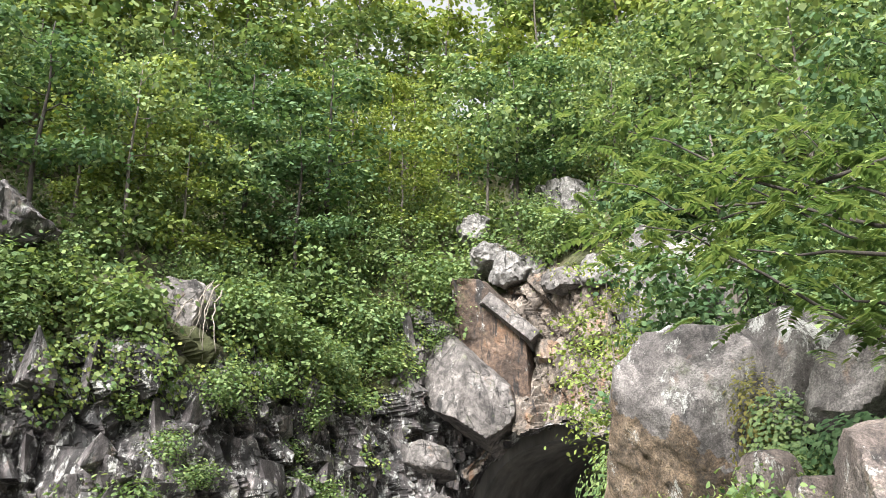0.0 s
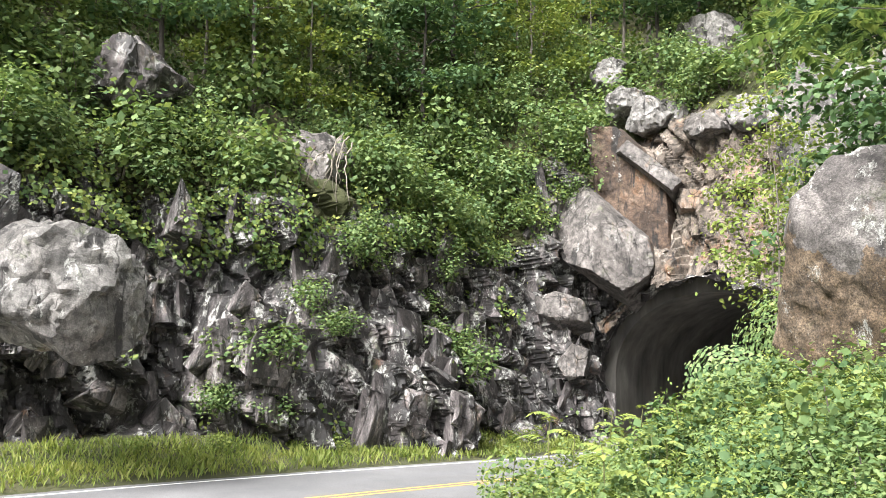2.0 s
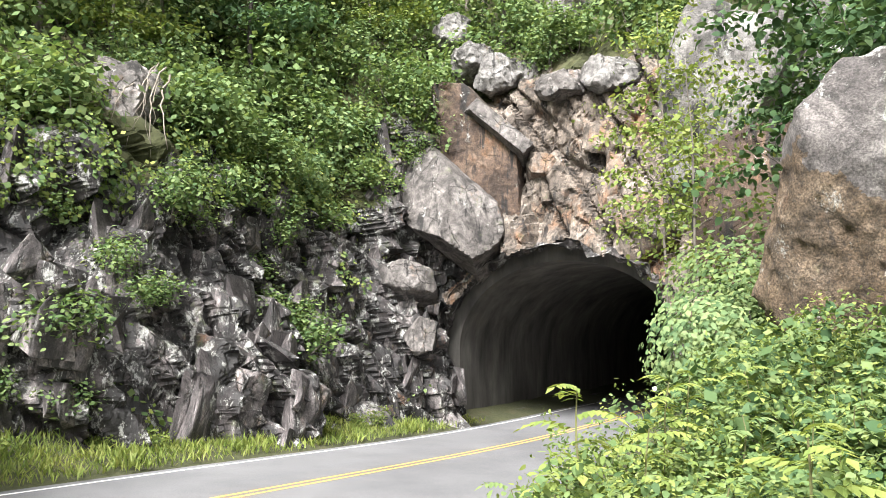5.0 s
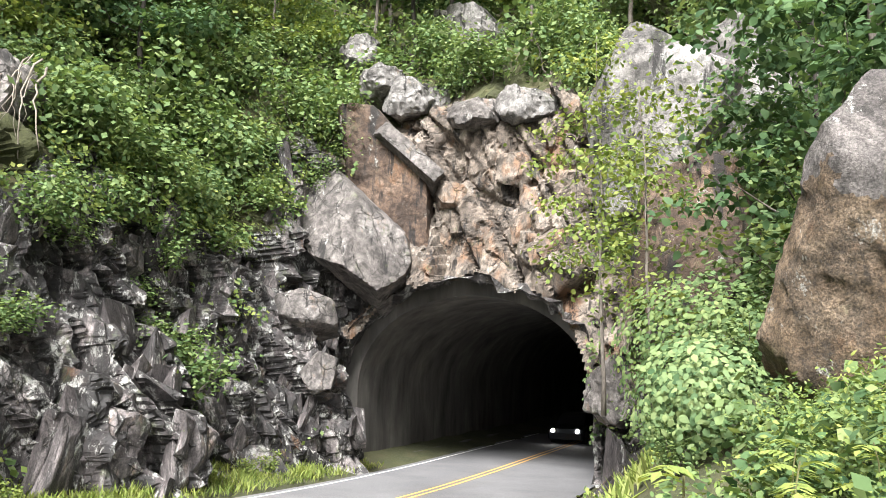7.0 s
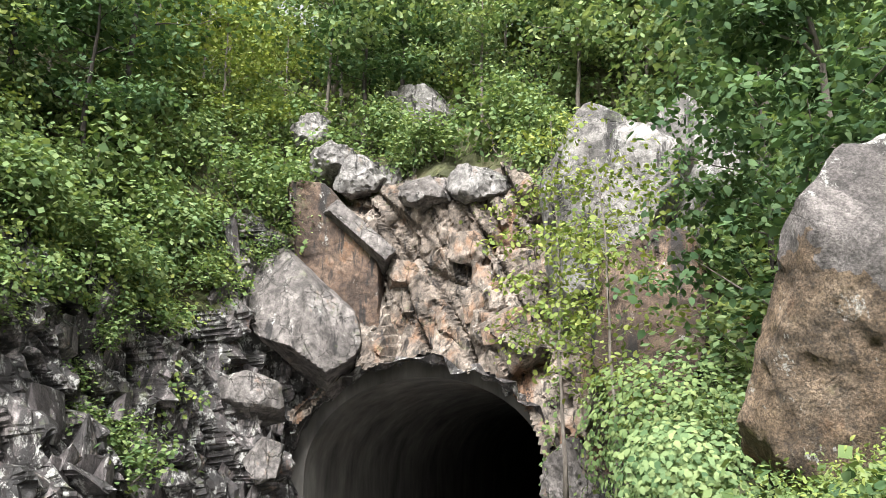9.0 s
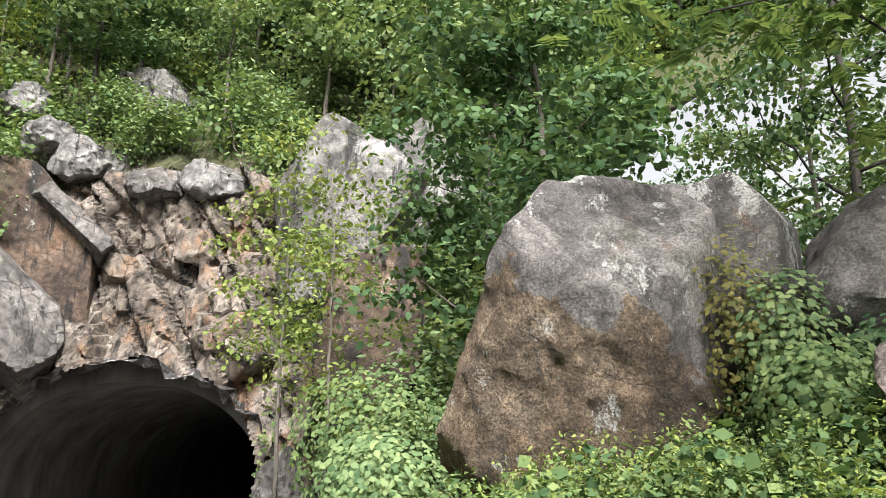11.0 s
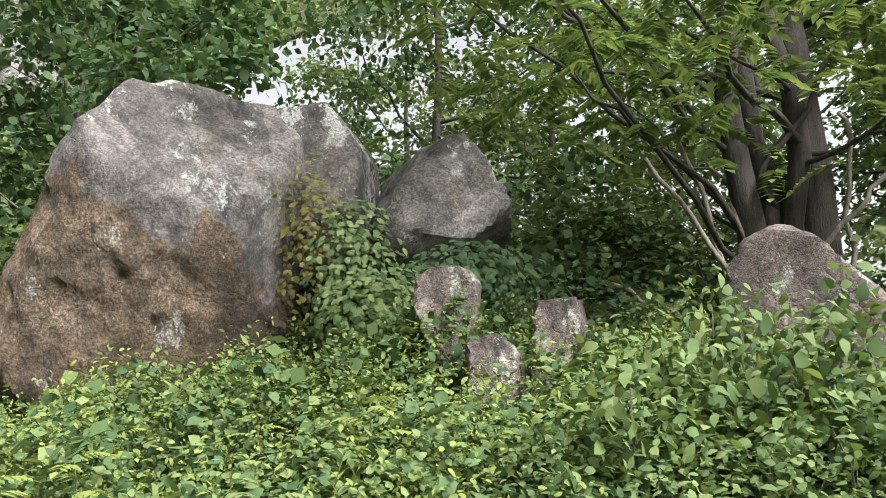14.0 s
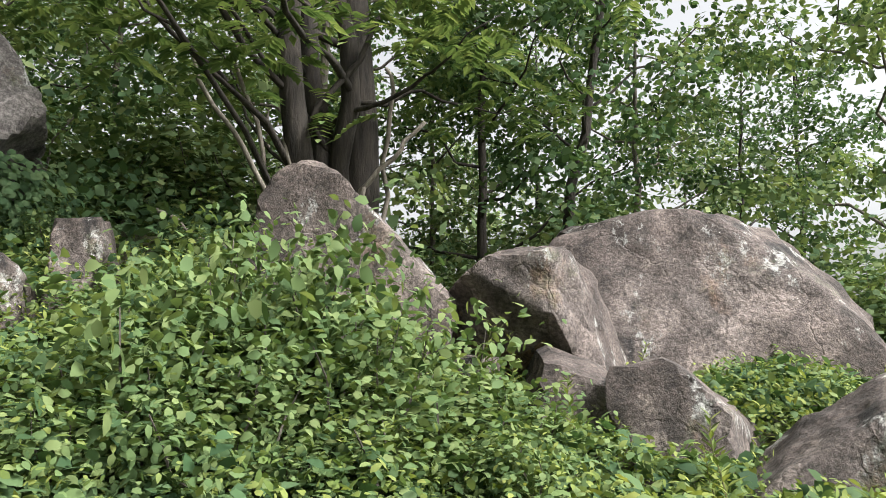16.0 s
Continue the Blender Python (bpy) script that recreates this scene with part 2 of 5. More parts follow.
def empty(name, at=(0, 0, 0)):
    ob = new(name)
    ob.location = at
    return ob


def chaikin(pts, n=3):
    p = np.array(pts, float)
    for _ in range(n):
        a, b = p[:-1] * 0.75 + p[1:] * 0.25, p[:-1] * 0.25 + p[1:] * 0.75
        p = np.vstack([p[:1], np.stack([a, b], 1).reshape(-1, p.shape[1]), p[-1:]])
    return p


def resample(p, step):
    p = np.array(p, float)
    d = np.r_[0, np.cumsum(np.linalg.norm(np.diff(p, axis=0), axis=1))]
    n = max(2, int(d[-1] / step) + 1)
    q = np.linspace(0, d[-1], n)
    return np.stack([np.interp(q, d, p[:, k]) for k in range(p.shape[1])], 1), q


def side_normals(p):
    t = np.gradient(p[:, :2], axis=0)
    t /= np.linalg.norm(t, axis=1)[:, None]
    return np.stack([t[:, 1], -t[:, 0]], 1)      # to the right of the way


def grid_faces(nu, nv):
    i, j = np.meshgrid(np.arange(nu - 1), np.arange(nv - 1), indexing="ij")
    a = (i * nv + j).ravel()
    return np.stack([a, a + nv, a + nv + 1, a + 1], 1)


class Blocks:
    """A broken, blocky relief over a plane: cells, each with its own offset and tilt, and clefts between them."""

    def __init__(self, size, area, cell, off, tilt, stretch=1.0, seed=1):
        r = np.random.default_rng(seed)
        n = int(area[0] / cell + 1) * int(area[1] / (cell * stretch) + 1)
        self.p = np.stack([r.uniform(0, area[0], n), r.uniform(-1, area[1], n)], 1)
        self.off, self.g = r.uniform(-off, off, n), r.normal(0, tilt, (n, 2))
        self.stretch, self.cell = stretch, cell

    def at(self, u, v, skew=0.35):
        out, edge = np.empty(u.size), np.empty(u.size)
        for k in range(0, u.size, 4000):
            x, y = u.ravel()[k:k + 4000], v.ravel()[k:k + 4000]
            dx, dy = x[:, None] + skew * y[:, None] - self.p[:, 0] - skew * self.p[:, 1], (y[:, None] - self.p[:, 1]) / self.stretch
            d = dx * dx + dy * dy
            j = np.argpartition(d, 1, axis=1)[:, :2]
            dd = np.take_along_axis(d, j, 1)
            first = np.where(dd[:, 0] <= dd[:, 1], j[:, 0], j[:, 1])
            second = np.where(dd[:, 0] <= dd[:, 1], j[:, 1], j[:, 0])
            e = np.abs(np.sqrt(dd[:, 0]) - np.sqrt(dd[:, 1]))
            edge[k:k + 4000] = e
            h = [self.off[q] + self.g[q, 0] * (x - self.p[q, 0]) + self.g[q, 1] * (y - self.p[q, 1]) for q in (first, second)]
            w = 0.5 + 0.5 * smoothstep(0, 0.03 + 0.012 * self.cell, e)
            out[k:k + 4000] = h[0] * w + h[1] * (1 - w)
        return out.reshape(u.shape), edge.reshape(u.shape)


def chips(p, count, off, tilt, seed):
    """Flat chips over a rock's skin: each patch has its own height and slant."""
    r = np.random.default_rng(seed)
    lo, hi = p.min(0), p.max(0)
    c = p[r.integers(0, len(p), count)]
    o, g = r.uniform(-off, off, count), r.normal(0, tilt, (count, 3))
    out = np.empty(len(p))
    for k in range(0, len(p), 4000):
        q = p[k:k + 4000]
        d = ((q[:, None, :] - c) ** 2).sum(2)
        j = np.argpartition(d, 1, axis=1)[:, :2]
        dd = np.sqrt(np.take_along_axis(d, j, 1))
        h = o[j] + ((q[:, None, :] - c[j]) * g[j]).sum(2)
        w = np.exp(-(dd - dd.min(1)[:, None]) * 110.0 / np.ptp(p[:, 2]))
        out[k:k + 4000] = (h * w).sum(1) / w.sum(1)
    return out


def fbm(x, y, z, scale, octaves=4):
    return np.array([noise.fractal((a * scale, b * scale, c * scale), 1.0, 2.0, octaves) for a, b, c in zip(x.ravel(), y.ravel(), z.ravel())]).reshape(x.shape)


def smoothstep(a, b, x):
    t = np.clip((x - a) / (b - a), 0, 1)
    return t * t * (3 - 2 * t)


# ---- plan: road, tunnel, cliff line ----
EDGE = chaikin([(-44, -14), (-26, 2.5), (-15, 12.2), (-9, 18.6), (-5.5, 22.9), (-2.4, 27.0), (0.3, 31.0), (2.7, 34.7), (5.3, 38.3), (11.3, 46.3), (41, 86)], 3)
LANE = 3.15
AXIS, ACROSS = np.array((0.6, 0.8)), np.array((0.8, -0.6))
JAMB = np.array((0.93, 36.14))                     # foot of the tunnel's inner wall beside the cliff
TUNNEL_W, SPRING, CROWN, DROP = 9.2, 2.9, 6.35, 0.85


def grade(y):
    """How far the road has fallen on its way to the tunnel."""
    return -DROP * smoothstep(15.0, 38.0, np.asarray(y, float))


def road_strip(name, r0, r1, z, mat, step=1.0, p=None):
    q, _ = resample(EDGE if p is None else p, step)
    n = side_normals(q)
    a, b = q + n * r0, q + n * r1
    v = np.vstack([np.c_[a, z + grade(q[:, 1])], np.c_[b, z + grade(q[:, 1])]])
    m = len(a)
    f = [(k, k + m, k + m + 1, k + 1) for k in range(m - 1)]
    return link(name, v, f, mat)


road = tagged(road_strip("road", -0.35, 2 * LANE + 0.9, 0.0, ASPHALT), "worn grey two-lane asphalt road into the tunnel", "road", kind="structure")
for nm, r, mt, lb in (("edge_line", 0.0, WHITE, "white painted line along the road's edge"), ("centre_line", LANE - 0.13, YELLOW, "yellow painted line of the double centre line"),
                      ("centre_line", LANE + 0.13, YELLOW, "yellow painted line of the double centre line")):
    tagged(road_strip(nm, r - 0.05, r + 0.05, 0.005, mt), lb, "road marking", kind="structure")


def edge_distance(x, y):
    """Metres to the right of the road's far edge line, and the place along it."""
    q, s = resample(EDGE, 0.5)
    n = side_normals(q)
    d = (x.ravel()[:, None] - q[:, 0]) ** 2 + (y.ravel()[:, None] - q[:, 1]) ** 2
    k = d.argmin(1)
    r = (x.ravel() - q[k, 0]) * n[k, 0] + (y.ravel() - q[k, 1]) * n[k, 1]
    return r.reshape(x.shape), s[k].reshape(x.shape)


def bank_height(x, y):
    """The near bank: up from the road, a trodden shelf, and a slope that rises to the boulders."""
    r, _ = edge_distance(x, y)
    h = 1.35 * smoothstep(8.6, 12.0, r) + 0.55 * smoothstep(13.5, 19.0, r)
    h = h + np.clip(x + 1.2, 0, 9) * (0.09 + 0.16 * smoothstep(4.5, 9.5, y)) * smoothstep(8.0, 12.0, r) * smoothstep(-6, 4, y)
    h = h - 0.09 * np.clip(x - 7.0, 0, 40) * smoothstep(8.0, 14.0, r)
    return h - 0.06


def tunnel_profile(grow=0.0, n=26):
    """The arch in its own plane: across from the jamb, and up."""
    w, out = TUNNEL_W / 2 + grow, []
    out.append((-w, 0.0))
    for k in range(n + 1):
        a = math.pi * (1 - k / n)
        out.append((w * math.cos(a), SPRING + (CROWN + grow - SPRING) * math.sin(a)))
    out.append((w, 0.0))
    return np.array(out)


def tunnel_point(c, z, along):
    b = JAMB + ACROSS * (TUNNEL_W / 2 + c) + AXIS * along
    return (b[0], b[1], z - DROP)


# ---- ground ----
def axis_steps(lo, a, b, hi, fine):
    left = a - np.cumsum(np.geomspace(fine, 60, 22))
    right = b + np.cumsum(np.geomspace(fine, 60, 22))
    return np.r_[left[::-1], np.arange(a, b, fine), right]


def verge_height(r):
    """The grass verge between the road and the cliff."""
    return 0.2 * smoothstep(-0.4, -1.6, r) + 0.45 * smoothstep(-1.6, -3.8, r)


def build_ground():
    gx, gy = np.meshgrid(axis_steps(0, -26, 22, 0, 0.4), axis_steps(0, -8, 34, 0, 0.4), indexing="ij")
    r, along = edge_distance(gx, gy)
    q, qs = resample(EDGE, 0.5)
    edge_y = np.interp(along, qs, q[:, 1])
    rough = fbm(gx, gy, gx * 0, 0.7, 3) * 0.10
    z = np.where(r > 3, bank_height(gx, gy) + rough * smoothstep(8, 9.5, r), 0.0)
    z = np.where(r < -0.35, verge_height(r) + np.abs(rough) * smoothstep(-0.5, -1.2, r) * 0.6, z)
    z = np.where((r > -0.45) & (r < 7.3), -0.06, z)
    z = z + grade(edge_y) * (1 - smoothstep(8.0, 11.0, r))
    z = np.where((np.abs(gx) > 60) | (np.abs(gy) > 90), np.minimum(z, 0) - 2.0, z)
    ob = link("ground", np.stack([gx, gy, z], -1).reshape(-1, 3), grid_faces(*gx.shape), SOIL, smooth=True)
    return tagged(ob, "weedy soil of the verge and the bank", "ground", kind="structure")


build_ground()

# ---- the cliff with the tunnel's portal ----
CLIFF_Z = np.r_[np.arange(-1.3, 13.01, 0.09), 13.01 + np.cumsum(np.geomspace(0.2, 2.2, 28))]


def cliff_path():
    q, _ = resample(EDGE, 0.2)
    n = side_normals(q)
    keep = (q[:, 1] < JAMB[1] - 1.4) & (q[:, 1] > -6)
    left, lb = (q - n * (2.1 + 1.5 * smoothstep(-4.5, -9.5, q[:, 0]))[:, None])[keep], -n[keep]
    seg = np.array([JAMB - ACROSS * 0.25, JAMB + ACROSS * (TUNNEL_W + 1.0), (8.8, 28.4), (7.7, 26.2), (6.8, 23.5), (6.2, 21.0), (6.8, 18.8), (9.5, 17.0), (16, 16)])
    right, _ = resample(seg, 0.2)
    m = side_normals(right)
    rb = -m
    base, _ = resample(np.c_[np.vstack([left, right]), np.vstack([lb, rb])], 0.10)
    back = base[:, 2:].copy()
    for _ in range(80):
        back[1:-1] = 0.25 * back[:-2] + 0.5 * back[1:-1] + 0.25 * back[2:]
    back /= np.linalg.norm(back, axis=1)[:, None]
    return base[:, :2], back


CB, CK = cliff_path()
CS = np.r_[0, np.cumsum(np.linalg.norm(np.diff(CB, axis=0), axis=1))]
S_JAMB = float(CS[np.argmin(np.linalg.norm(CB - JAMB, axis=1))])
S_END = S_JAMB + TUNNEL_W


def cliff_top(s):
    """How high the bare rock stands before the wooded slope begins."""
    return 6.8 + 5.0 * smoothstep(S_JAMB - 5, S_JAMB + 0.5, s) - 4.0 * smoothstep(S_END - 0.5, S_END + 4, s) - 3.4 * smoothstep(S_END + 5, S_END + 14, s)


def cliff_back(s, z):
    """How far the rock stands back from its foot."""
    lean = 0.34 - 0.26 * smoothstep(S_JAMB - 6, S_JAMB, s) + 0.25 * smoothstep(S_END, S_END + 4, s)
    t = cliff_top(s)
    return np.minimum(z, t) * lean + np.maximum(z - t, 0) * (0.75 + 0.5 * smoothstep(t, t + 12, z))


B1 = Blocks(0, (CS[-1], 15), 1.9, 0.55, 0.26, 1.9, seed=3)
B3 = Blocks(0, (CS[-1], 15), 0.42, 0.06, 0.30, 2.0, seed=5)
B2 = Blocks(0, (CS[-1], 15), 0.62, 0.20, 0.32, 2.2, seed=4)


def in_portal(s):
    return smoothstep(S_JAMB - 2, S_JAMB, s) * (1 - smoothstep(S_END - 0.3, S_END + 0.3, s))


def cliff_surface(s, z, relief=True):
    b, k = np.stack([np.interp(s, CS, CB[:, i]) for i in (0, 1)], -1), np.stack([np.interp(s, CS, CK[:, i]) for i in (0, 1)], -1)
    d = cliff_back(s, z)
    if relief:
        calm = 1 - 0.75 * smoothstep(0, 3, z - cliff_top(s) - 1)
        h1, e1 = B1.at(s, z)
        h2, e2 = B2.at(s, z)
        quiet = 1 - 0.55 * in_portal(s)
        rock = h1 * (1 - 0.35 * in_portal(s)) + h2 * quiet + B3.at(s, z)[0] * quiet + 0.35 * np.exp(-e1 / 0.10) + 0.12 * np.exp(-e2 / 0.06)
        # ledges: each course of rock hangs out over a recess below it
        course = (z + 0.5 * np.sin(s * 0.9) + 0.35 * np.sin(s * 2.3 + 1) + 0.25 * s) / (1.9 + 0.3 * np.sin(s * 0.31))
        rock = rock + (0.3 + 0.1 * np.sin(s * 1.7)) * (course % 1.0 - 0.5 - smoothstep(0.8, 1.0, course % 1.0)) * (1 - 0.6 * in_portal(s))
        d = d + rock * calm + 0.4 * np.sin(s * 0.55) * calm
    p = b + k * d[..., None]
    return np.concatenate([p, z[..., None]], -1)


def build_cliff():
    s, z = np.meshgrid(CS, CLIFF_Z, indexing="ij")
    v = cliff_surface(s, z)
    f = grid_faces(*s.shape)
    # the tunnel's mouth is broken out of the face
    c, zz = (s - S_JAMB - TUNNEL_W / 2).ravel()[f].mean(1), z.ravel()[f].mean(1)
    w = TUNNEL_W / 2 + 0.25
    ragged = 0.35 * np.sin(c * 2.3 + 1) + 0.2 * np.sin(c * 5.1)
    arch = SPRING + (CROWN + 0.55 - SPRING + 0.5 * ragged) * np.sqrt(np.clip(1 - (c / w) ** 2, 0, 1))
    hole = (np.abs(c) < w) & (zz < arch - DROP)
    ob = link("cliff", v.reshape(-1, 3), f[~hole], CLIFF)
    ob.data.materials.append(PORTAL)
    ob.data.materials.append(SOIL)
    sf, zf = s.ravel()[f].mean(1)[~hole], z.ravel()[f].mean(1)[~hole]
    wob = 0.8 * np.sin(zf * 1.1) + 0.5 * np.sin(zf * 2.7)
    idx = np.where((sf > S_JAMB + 1.0 + wob - 0.25 * (zf - 5)) & (zf > 2.2), 1, 0)
    idx = np.where(zf > cliff_top(sf) + 1.2 + 0.7 * np.sin(sf * 1.3) + 0.5 * np.sin(sf * 3.1), 2, idx)
    ob.data.polygons.foreach_set("material_index", idx.astype(np.int32))
    return tagged(ob, "blasted dark wet rock cliff under a wooded slope", "cliff", kind="structure")


cliff = build_cliff()


def hull_mesh(name, seed, mat):
    """An angular lump of rock: the hull of a few random corners of a box."""
    r = np.random.default_rng(seed)
    bm = bmesh.new()
    for _ in range(11):
        q = r.uniform(-1, 1, 3)
        q[r.integers(0, 3)] = r.choice((-1, 1)) * r.uniform(0.8, 1)
        bm.verts.new(q * np.array((0.5, 0.5, 0.5)))
    bmesh.ops.convex_hull(bm, input=bm.verts)
    bmesh.ops.delete(bm, geom=[v for v in bm.verts if not v.link_faces], context="VERTS")
    bmesh.ops.bevel(bm, geom=list(bm.edges), offset=0.012, segments=1, affect="EDGES")
    me = bpy.data.meshes.new(name)
    bm.to_mesh(me)
    bm.free()
    me.materials.append(mat)
    return me


def cliff_blocks():
    """Angular blocks that stand proud of the face, steeply tilted along the rock's grain."""
    r = np.random.default_rng(17)
    dark, warm = [hull_mesh("block", 200 + k, BLOCK) for k in range(9)], [hull_mesh("block", 230 + k, PORTAL) for k in range(6)]
    n = 0
    while n < 290:
        s, z = r.uniform(24, S_JAMB + TUNNEL_W + 5), r.uniform(-0.7, 11.5)
        c = s - S_JAMB - TUNNEL_W / 2
        portal = s > S_JAMB + 0.6
        if z > float(cliff_top(np.array(s))) + 0.3 or abs(c) < TUNNEL_W / 2 + 0.5 and z < 6.9 or portal and r.uniform() < 0.85:
            continue
        size = r.uniform(0.45, 1.0) * (1.0 + 1.2 * r.uniform() ** 3) * (1.7 if portal else 1.0)
        p = cliff_surface(np.array([s]), np.array([z]))[0]
        k = np.array([np.interp(s, CS, CK[:, i]) for i in (0, 1)])
        ob = new("block", (warm if portal and z > 2 else dark)[int(r.integers(0, 6 if portal and z > 2 else 9))])
        yaw = math.degrees(math.atan2(-k[0], k[1]))
        ob.parent = cliff
        ob.matrix_basis = pose(p[0] + 0.1 * k[0], p[1] + 0.1 * k[1], p[2], r.uniform(-12, 5), r.uniform(2, 20) if portal else r.uniform(-6, 30), yaw + (r.uniform(-12, 12) if portal else r.uniform(-25, 25))) @ Matrix.Diagonal((size * r.uniform(0.7, 1.3), size * (0.4 if portal else 0.5), size * (r.uniform(0.8, 1.4) if portal else r.uniform(0.8, 1.5)), 1))
        n += 1


cliff_blocks()


def build_tunnel():
    # broken rock between the face and the concrete lining, then the lining itself
    def tube(name, prof, stations, mat, jitter=0.0, seed=1):
        r = np.random.default_rng(seed)
        v = []
        for a in stations:
            for c, z in prof:
                k = 1 + r.normal(0, jitter) if z > 0.1 else 1
                v.append(tunnel_point(c * k, z * k, a))
        f = grid_faces(len(stations), len(prof))
        return link(name, v, f, mat, smooth=jitter == 0)
    tagged(tube("tunnel_mouth", tunnel_profile(0.55, 40), np.arange(0.05, 1.6, 0.25), CLIFF, 0.022), "dark broken rock at the tunnel's mouth", "tunnel", kind="structure")
    ring_o, ring_i = tunnel_profile(0.9), tunnel_profile(0.0)
    v = [tunnel_point(c, z, 1.2) for c, z in ring_o] + [tunnel_point(c, z, 1.2) for c, z in ring_i]
    m = len(ring_o)
    tagged(link("lining_face", v, [(k, k + 1, k + 1 + m, k + m) for k in range(m - 1)], CONCRETE), "grey concrete edge of the tunnel lining", "tunnel", kind="structure")
    tagged(tube("tunnel_lining", tunnel_profile(0.0, 40), np.r_[np.arange(1.2, 20, 1.5), np.arange(22, 70, 4.0)], CONCRETE), "stained grey concrete lining of the road tunnel", "tunnel", kind="structure")
    # added wall across the far end, only to keep daylight out of the tunnel
    end = [tunnel_point(c, z, 66) for c, z in tunnel_profile(0.3)]
    tagged(link("tunnel_light_stop", end, [tuple(range(len(end)))], CONCRETE), "added wall that closes the tunnel and keeps it dark", "tunnel", kind="structure")
    kerb = []
    for a in (0.2, 66):
        for c, z in ((-4.42, 0), (-4.42, 0.16), (-3.72, 0.16), (-3.66, 0.12), (-3.66, -0.02)):
            kerb.append(tunnel_point(c, z, a))
    tagged(link("kerb", kerb, [(k, k + 1, k + 6, k + 5) for k in range(4)] + [(0, 1, 2, 3, 4)], CONCRETE), "low concrete kerb along the tunnel wall", "kerb", kind="structure")


build_tunnel()


# ---- boulders ----
def boulder(name, at, yaw, cuts, mat, label, seed, deep=0.8, front=(), rough=0.028, level=5, sharp=48.0, skin=None, category="boulder"):
    """A rock with flat, worn faces: a ball cut by planes, its edges rounded and its skin broken by noise.
    cuts: (across, up, distance) of its outline's faces, seen along yaw; front: (across, away, up, distance) of more faces; deep: half its depth; skin: a second, rougher stone below a height."""
    r = np.random.default_rng(seed)
    bm = bmesh.new()
    bmesh.ops.create_icosphere(bm, subdivisions=level, radius=1.0)
    u = np.array([x.co for x in bm.verts])
    u /= np.linalg.norm(u, axis=1)[:, None]
    big = max(c[2] for c in cuts)
    planes = [(a, r.uniform(-0.35, 0.2), z, d) for a, z, d in cuts]
    planes += [(r.uniform(-0.2, 0.2), -1.0, r.uniform(0.0, 0.35), deep), (r.uniform(-0.2, 0.2), 1.0, 0.2, deep)]
    planes += [(-0.6, -0.8, 0.15, big * 0.95), (0.6, -0.8, -0.1, big * 0.98), (0.1, -0.75, -0.6, big)] if not front else list(front)
    nd = np.array([c[:3] for c in planes], float)
    dd = np.array([c[3] for c in planes]) * np.array([math.hypot(c[0], c[2]) if i < len(cuts) else 1.0 for i, c in enumerate(planes)])
    nd /= np.linalg.norm(nd, axis=1)[:, None]
    dots = u @ nd.T
    rad = np.where(dots > 0.04, dd / np.maximum(dots, 0.04), 9.0 * big)
    k = sharp / big
    low = rad.min(1)
    radius = low - np.log(np.exp(-k * np.clip(rad - low[:, None], 0, 40 / k)).sum(1)) / k      # soft minimum: rounded edges
    p = u * radius[:, None]
    n1 = fbm(p[:, 0] / big * 1.3 + seed, p[:, 1] / big * 1.3, p[:, 2] / big * 1.3, 1.5, 4)
    n2 = fbm(p[:, 0] / big, p[:, 1] / big + seed, p[:, 2] / big, 6.0, 4)
    coarse = np.ones(len(p)) if skin is None else 1 + 0.9 * smoothstep(skin + 0.12, skin - 0.2, p[:, 2] + 0.5 * p[:, 0] + 0.3 * n1)
    n3 = fbm(p[:, 0] / big, p[:, 1] / big, p[:, 2] / big + seed, 17.0, 3)
    chip = chips(p / big, 45, 0.9, 3.0, seed) + 0.5 * chips(p / big, 260, 0.8, 5.0, seed + 1) * coarse
    p = p * (1 + rough * (1.1 * n1 + 0.8 * n2 * coarse + 0.42 * n3 * coarse + 0.9 * chip))[:, None]
    if skin is not None:
        crag = np.array([noise.ridged_multi_fractal((6.5 * a, 6.5 * b, 6.5 * c + seed), 0.9, 2.1, 5, 1.0, 2.0) for a, b, c in p])
        p = p * (1 + (0.016 * (coarse - 1) / big * (crag - 1.2)))[:, None]
    for vert, c in zip(bm.verts, p):
        vert.co = c
    me = bpy.data.meshes.new(name)
    bm.to_mesh(me)
    bm.free()
    me.materials.append(mat)
    if skin is not None:
        me.materials.append(ROUGH_BROWN)
        mids = np.array([q.center for q in me.polygons])
        wob = np.array([noise.fractal((a * 1.6, b * 1.6, c * 1.6 + seed), 1.0, 2.0, 4) for a, b, c in mids])
        me.polygons.foreach_set("material_index", (mids[:, 2] + 0.5 * wob + 0.5 * mids[:, 0] < skin).astype(np.int32))
    me.shade_smooth()
    me.set_sharp_from_angle(angle=radians(32))
    ob = new(name, me)
    ob.matrix_world = pose(*at, 0, 0, yaw)
    return tagged(ob, label, category)


boulder("boulder", (3.95, 12.52, 4.46), -46, [(-0.8, 0.6, 1.25), (-0.12, 0.99, 1.40), (0.12, 1.0, 1.44), (0.74, 0.67, 1.62), (0.99, 0.12, 1.48), (0.87, -0.5, 1.44), (0.52, -0.85, 1.36),
        (0.25, -0.97, 1.56), (-0.72, -0.69, 2.0), (-0.94, 0.34, 1.12)], BOULDER, "huge grey boulder with a rough rust-brown foot", 61, 1.2,
        front=[(0.15, -0.86, 0.5, 1.16), (-0.2, -0.95, -0.25, 1.14), (0.75, -0.66, 0.0, 1.32), (-0.75, -0.6, 0.1, 1.32)], skin=-0.1, level=6, sharp=130.0, rough=0.017)
